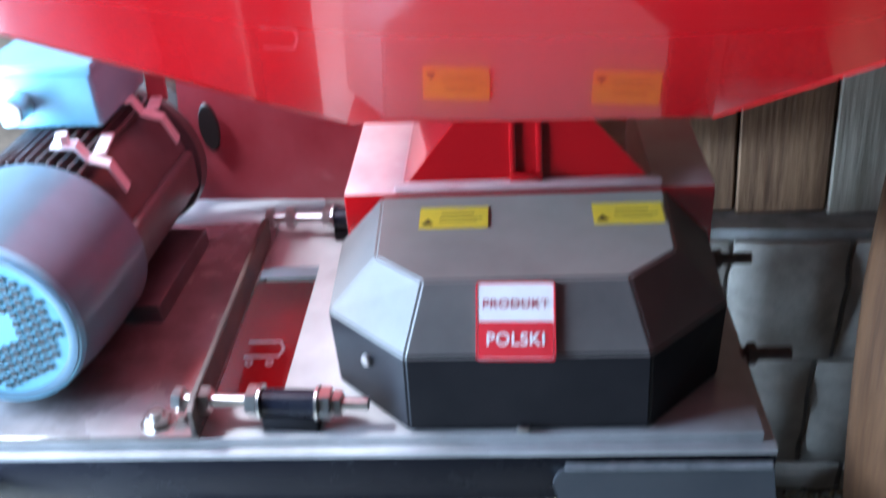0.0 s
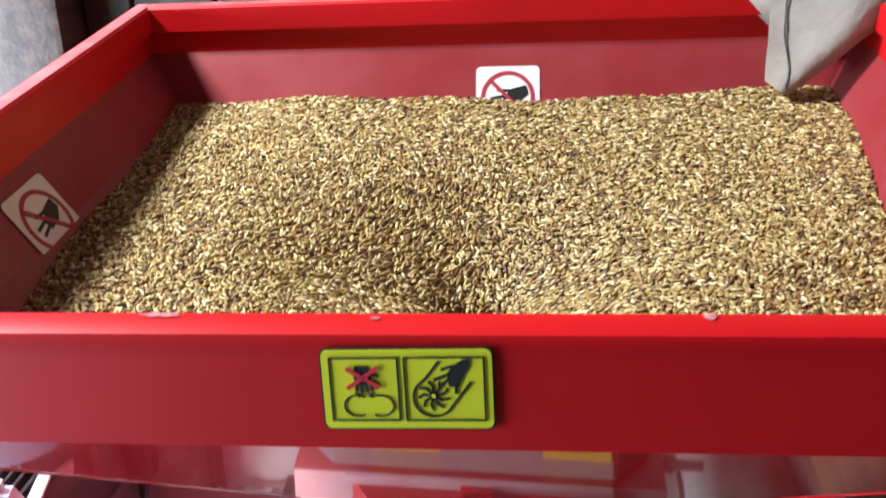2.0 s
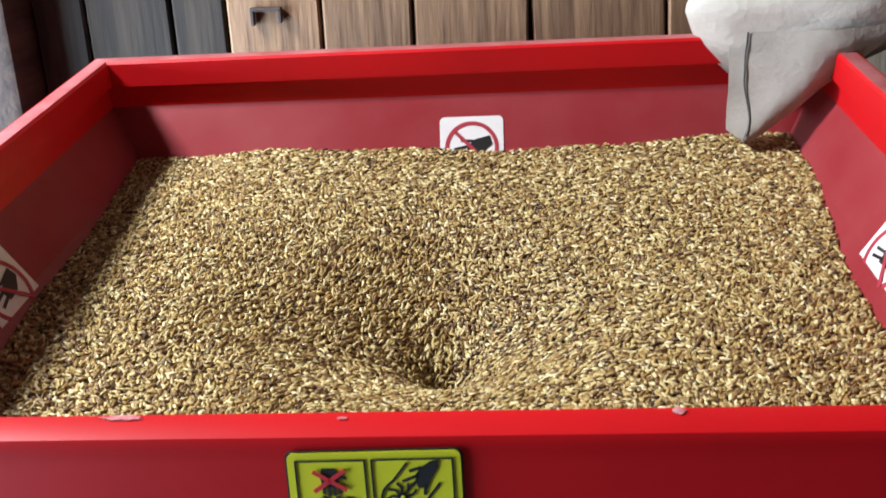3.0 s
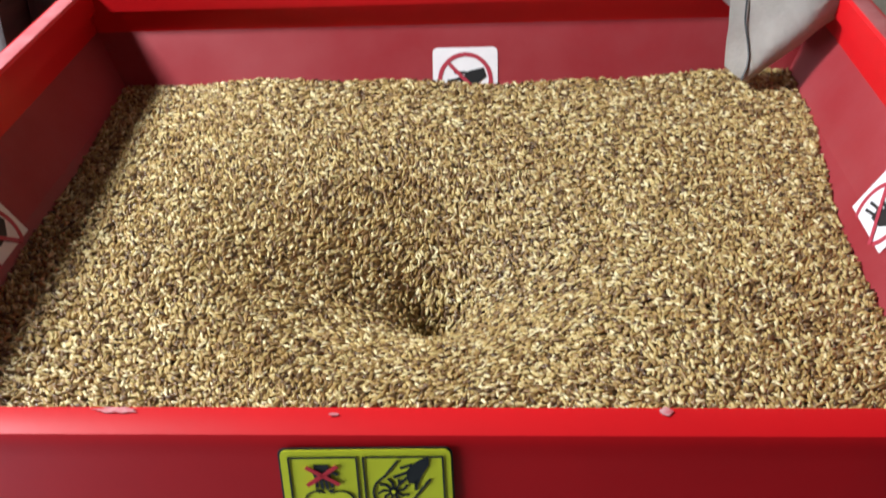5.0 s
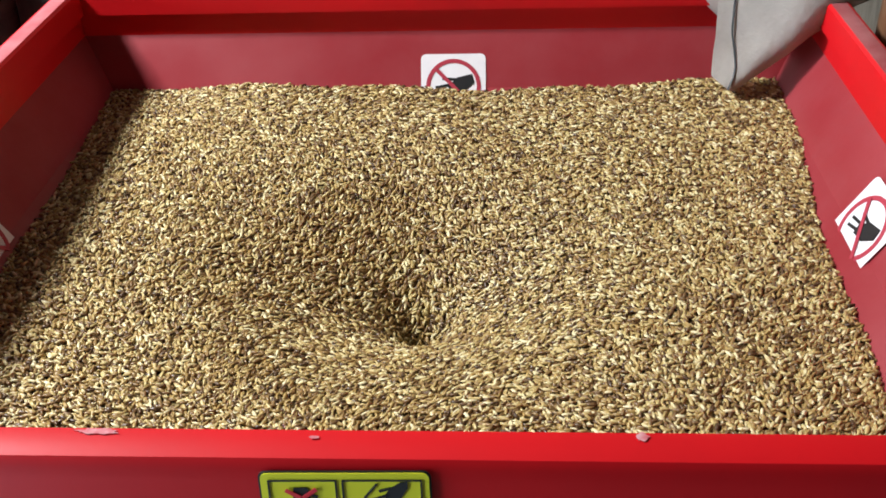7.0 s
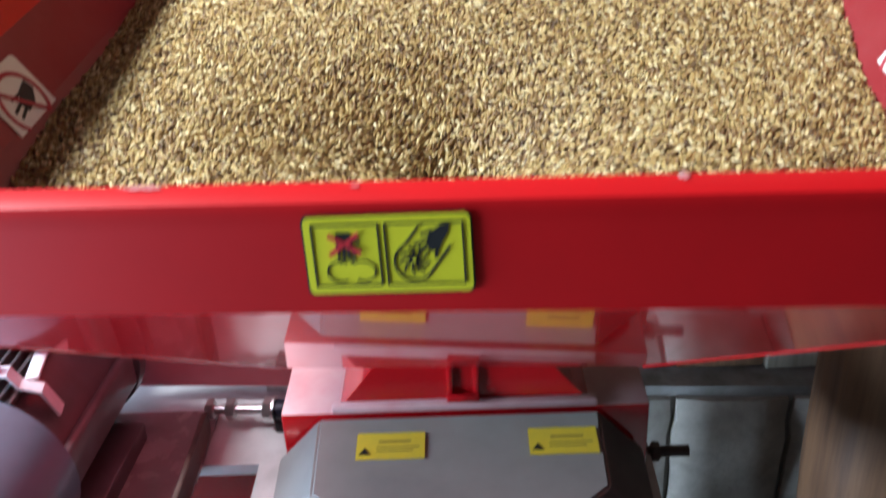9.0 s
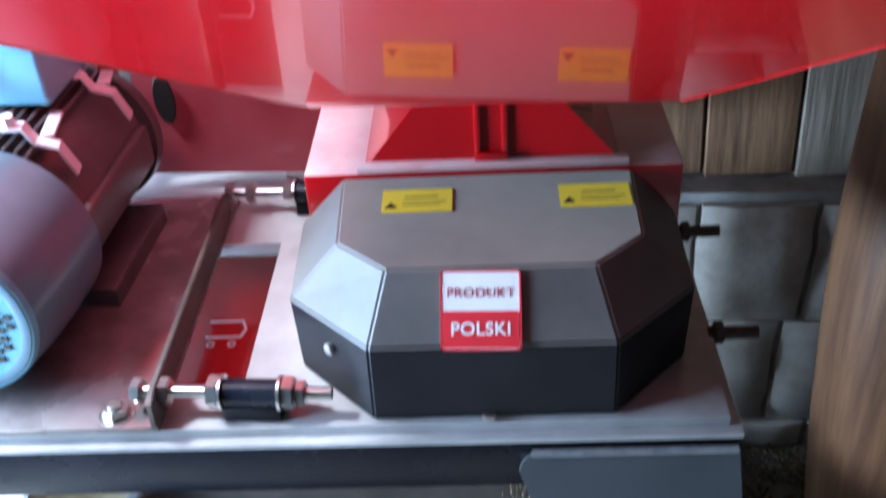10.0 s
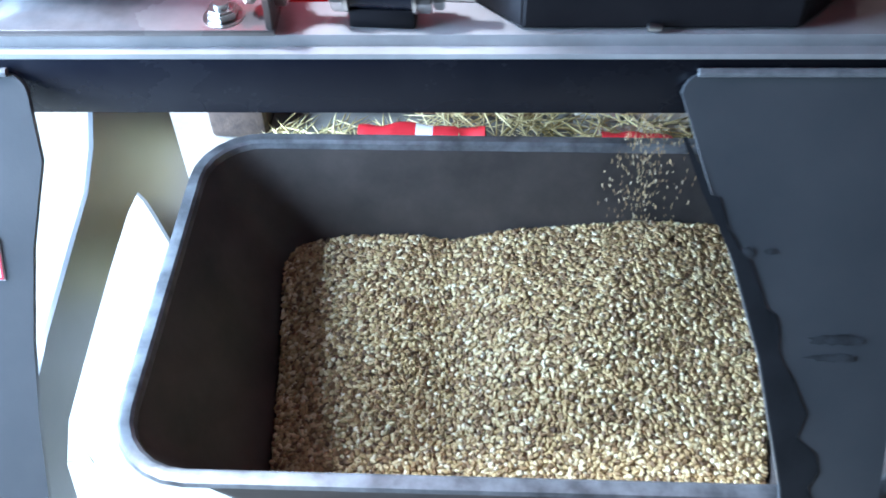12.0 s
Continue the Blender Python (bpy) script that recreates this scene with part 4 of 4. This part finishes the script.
lettering("POLSKI", 0.0155, WHITE, pp, 0, -0.0165, 0.0013, 1.02, 0.0003, 1.06)
pictogram = decal("van_outline", strokes([(-0.02, -0.014), (0.02, -0.014), (0.024, 0.0), (0.018, 0.014), (-0.02, 0.014)], 0.003) + strokes(arc(-0.012, -0.026, 0.004, 0.004, 0, 330, 10), 0.002) + strokes(arc(0.012, -0.026, 0.004, 0.004, 0, 330, 10), 0.002),
                  WHITE, table, pose(-0.238, 0.372, TZ - 0.0616), 0, 0.0005, "pale printed outline")

# ---- sack hanging into the hopper ----
def sack():
    top = thing("cloth_sack", "dirty white cloth sack lying over the hopper corner", "sack", (0.004, 0.025, 0.050))
    n, m = 72, 48
    bm = bmesh.new()
    rows = []
    for j in range(m):
        v = j / (m - 1)
        row = []
        for i in range(n):
            a = 2 * math.pi * i / n
            # an upright bag whose lower corner hangs over the rim
            rx, ry = 0.155 * (0.55 + 0.45 * math.sin(math.pi * min(1, 0.25 + v * 0.8))), 0.10 * (0.5 + 0.5 * math.sin(math.pi * min(1, 0.2 + v * 0.8)))
            belly = math.sqrt(max(0.02, 1 - (1 - min(1, (v + 0.004) / 0.22)) ** 2))
            x, y, z = 0.488 + belly * rx * math.cos(a), 0.70 + belly * ry * math.sin(a), 1.276 + 0.40 * v + 0.05 * math.cos(a) * belly * (1 - v) ** 2
            k = noise.noise(Vector((x * 9, y * 9, z * 7))) * 0.020 + noise.noise(Vector((x * 14, y * 14, z * 34 + x * 12))) * 0.011 + noise.noise(Vector((x * 45, y * 45, z * 60))) * 0.003
            row.append(bm.verts.new((x + k * math.cos(a), y + k * math.sin(a), z + k * 0.6)))
        rows.append(row)
    for j in range(m - 1):
        for i in range(n):
            bm.faces.new((rows[j][i], rows[j][(i + 1) % n], rows[j + 1][(i + 1) % n], rows[j + 1][i]))
    bm.faces.new(rows[0][::-1])
    bm.faces.new(rows[-1])
    part("bag", bm, CLOTH, top)
    # the flap of the mouth that reaches down to the grain
    bm = bmesh.new()
    rows = []
    for j in range(14):
        v = j / 13
        row = []
        for i in range(12):
            u = i / 11
            left = Vector((0.364, 0.655, 1.33)).lerp(Vector((0.362, 0.635, 1.226)), v)
            right = Vector((0.535, 0.60, 1.345)).lerp(Vector((0.386, 0.625, 1.214)), v ** 2.3)
            p = left.lerp(right, u)
            p += Vector((0, -0.022 * math.sin(math.pi * u), 0)) + Vector((0, noise.noise(p * 20) * 0.010 + noise.noise(p * 60) * 0.003, 0))
            row.append(bm.verts.new(p))
        rows.append(row)
    for j in range(13):
        for i in range(11):
            bm.faces.new((rows[j][i], rows[j][i + 1], rows[j + 1][i + 1], rows[j + 1][i]))
    bmesh.ops.solidify(bm, geom=list(bm.faces), thickness=0.004)
    part("flap", bm, CLOTH, top)
    seam = []
    for k in range(16):
        v = k / 15
        left = Vector((0.364, 0.655, 1.33)).lerp(Vector((0.362, 0.635, 1.226)), v)
        right = Vector((0.535, 0.60, 1.345)).lerp(Vector((0.386, 0.625, 1.214)), v ** 2.3)
        u = 0.09 + 0.40 * v ** 5
        p = left.lerp(right, u)
        seam.append(p + Vector((0, -0.0035 - 0.022 * math.sin(math.pi * u) + noise.noise(p * 20) * 0.010 + noise.noise(p * 60) * 0.003, 0)))
    part("seam", loft([[q + Vector((0.0011 * math.cos(c), 0.0011 * math.sin(c), 0)) for c in (0, 1.57, 3.14, 4.71)] for q in seam]), INK, top, "dark stitched seam")


sack()

# ---- wall stones, planks, post ----
rng = random.Random(4)
edges = [-0.50, -0.428, -0.313, -0.24, -0.114, 0.006, 0.158, 0.333, 0.475, 0.63, 0.77, 0.925, 1.07, 1.21, 1.36]
for x0, x1 in zip(edges, edges[1:]):
    low = x0 > 0.05
    # planks that end left of -0.2 get the darkest wood
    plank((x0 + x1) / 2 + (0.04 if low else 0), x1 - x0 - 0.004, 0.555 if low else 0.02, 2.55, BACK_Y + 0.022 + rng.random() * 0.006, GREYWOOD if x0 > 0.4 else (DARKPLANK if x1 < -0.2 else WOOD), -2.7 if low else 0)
for z, h, joints in ((0.0, 0.065, (0.05, 0.26, 0.41, 0.60, 0.83, 1.07, 1.3)), (0.065, 0.237, (0.05, 0.14, 0.335, 0.52, 0.73, 0.96, 1.18, 1.36)), (0.302, 0.235, (0.05, 0.17, 0.362, 0.548, 0.75, 0.94, 1.15, 1.36))):
    for x0, x1 in zip(joints, joints[1:]):
        w = x1 - x0
        bm = box_bm((w - 0.010, 0.09, h - 0.008), (0, 0, 0))
        bmesh.ops.subdivide_edges(bm, edges=list(bm.edges), cuts=5, use_grid_fill=True)
        for v in bm.verts:
            q = v.co + Vector((x0, 0, z))
            edge = max(abs(v.co.x) / (w / 2), abs(v.co.z) / (h / 2))
            v.co.y += 0.012 * max(0.0, edge - 0.8) / 0.2 * (1 if v.co.y < 0 else 0) + 0.007 * noise.noise(q * 17)
            v.co.x += 0.006 * noise.noise(q * 23 + Vector((5, 0, 0)))
            v.co.z += 0.005 * noise.noise(q * 23 + Vector((0, 9, 0)))
        st = part("stone_block", bm, STONE, wall_back)
        st.matrix_basis = pose((x0 + x1) / 2, BACK_Y - 0.012 + rng.random() * 0.008, z + h / 2)
mort = structure("wall_plinth", box_bm((1.5, 0.07, 0.552), (0.75, BACK_Y + 0.003, 0.276)), MORTAR, "rough mortar between the wall stones", "wall")

post = thing("wooden_post", "thick smooth brown wooden post beside the machine", "post", (0.612, 0.58, 0))
rings = []
for j in range(40):
    z = j / 39 * 2.6
    r = 0.105 + 0.012 * math.sin(z * 2.2 + 0.4)
    sx = 0.05 * max(0.0, 1 - z / 0.62) ** 1.4
    rings.append([(sx + (r + 0.006 * noise.noise(Vector((math.cos(a) * 2, math.sin(a) * 2, z * 2)))) * math.cos(a), (r + 0.006 * noise.noise(Vector((math.cos(a) * 2, math.sin(a) * 2, z * 2)))) * math.sin(a), z) for a in [2 * math.pi * k / 36 for k in range(36)]])
part("trunk", loft(rings), POST, post)

staple = thing("iron_staple", "bent dark iron staple driven into a plank", "staple", (-0.185, BACK_Y + 0.004, 1.385))
for dx, dz, wide, high in ((-0.018, 0.0, 0.005, 0.020), (0.018, 0.002, 0.005, 0.018), (0.0, 0.0105, 0.041, 0.005)):
    part("bar", box_bm((wide, 0.010, high), (dx, 0, dz), 0.001, 1), DARKIRON, staple)

jamb = thing("door_jamb", "dark brown wooden door jamb at the end of the planks", "door jamb", (-0.556, 0.88, 0))
part("beam", box_bm((0.106, 0.13, 2.6), (0, 0, 1.3), 0.01, 2), DARKWOOD, jamb)

# ---- litter on the floor ----
def straw(n, x0, x1, y0, y1, seed):
    r = np.random.default_rng(seed)
    spots = np.stack([r.uniform(x0, x1, n), r.uniform(y0, y1, n), np.full(n, 0.004) + r.uniform(0, 0.012, n)], 1)
    return spots, np.tile([0.0, 0.0, 1.0], (n, 1))


sp, nr = straw(2600, -0.5, 0.35, 0.45, 0.85, 3)
sp[:, 2] += np.random.default_rng(12).uniform(0.1, 1, len(sp)) * 0.10 * np.clip((sp[:, 1] - 0.60) / 0.2, 0, 1) * np.clip((sp[:, 0] + 0.25) / 0.1, 0.1, 1)
kernels("loose_straw", sp, nr, 0.09, 0.003, 0.003, STRAW, "loose yellow straw on the floor behind the tub", "straw", None, 4)
sp, nr = straw(260, -1.3, -0.3, -0.35, 0.5, 5)
kernels("scattered_straw", sp, nr, 0.06, 0.0022, 0.0018, STRAW, "thin straw bits scattered on the pale floor", "straw", None, 7)
sp, nr = straw(3500, 0.30, 0.75, 0.2, 0.82, 6)
kernels("grain_litter", sp, nr, 0.012, 0.006, 0.003, LITTER, "dark spilt grain and chaff on the floor", "litter", None, 8)

# ---- printed sack at the foot of the wall ----
bag = thing("printed_sack", "crumpled red and white printed sack by the wall", "sack", (-0.20, 0.80, 0))
for k, (x0, w, mat, nm) in enumerate(((-0.12, 0.10, REDINK, "red_side"), (-0.02, 0.03, WHITE, "white_band"), (0.01, 0.09, REDINK, "red_side"), (0.30, 0.12, REDINK, "red_end"))):
    bm = bmesh.new()
    bmesh.ops.create_grid(bm, x_segments=10, y_segments=14, size=0.5)
    for v in bm.verts:
        u, t = v.co.x + 0.5, v.co.y + 0.5
        x, y, z = x0 + u * w, -0.09 + 0.10 * t, 0.085 * math.sin(math.pi * min(1, t * 0.9)) + 0.006
        d = noise.noise(Vector((x * 25, y * 25, 1.0))) * 0.012
        v.co = Vector((x, y, max(0.003, z + d)))
    bmesh.ops.solidify(bm, geom=list(bm.faces), thickness=0.002)
    part(nm, bm, mat, bag)

# ---- the thin curtain of grain running into the tub ----
r = np.random.default_rng(21)
n = 1000
fall = np.clip(r.beta(2.2, 1.2, n), 0, 1)
sp = np.stack([0.105 + r.normal(0, 0.020, n) + 0.01 * np.sin(r.integers(0, 5, n) * 2.1), r.normal(0.335, 0.014, n), 0.20 + 0.452 * fall], 1)
kernels("falling_grain", sp, np.tile([0.0, -1.0, 0.0], (n, 1)), 0.0075, 0.0008, 0.0007, FLAKES, "thin stream of rolled grain running into the tub", "grain", None, 22, flow=np.full(n, 0.0), stray=0.12)
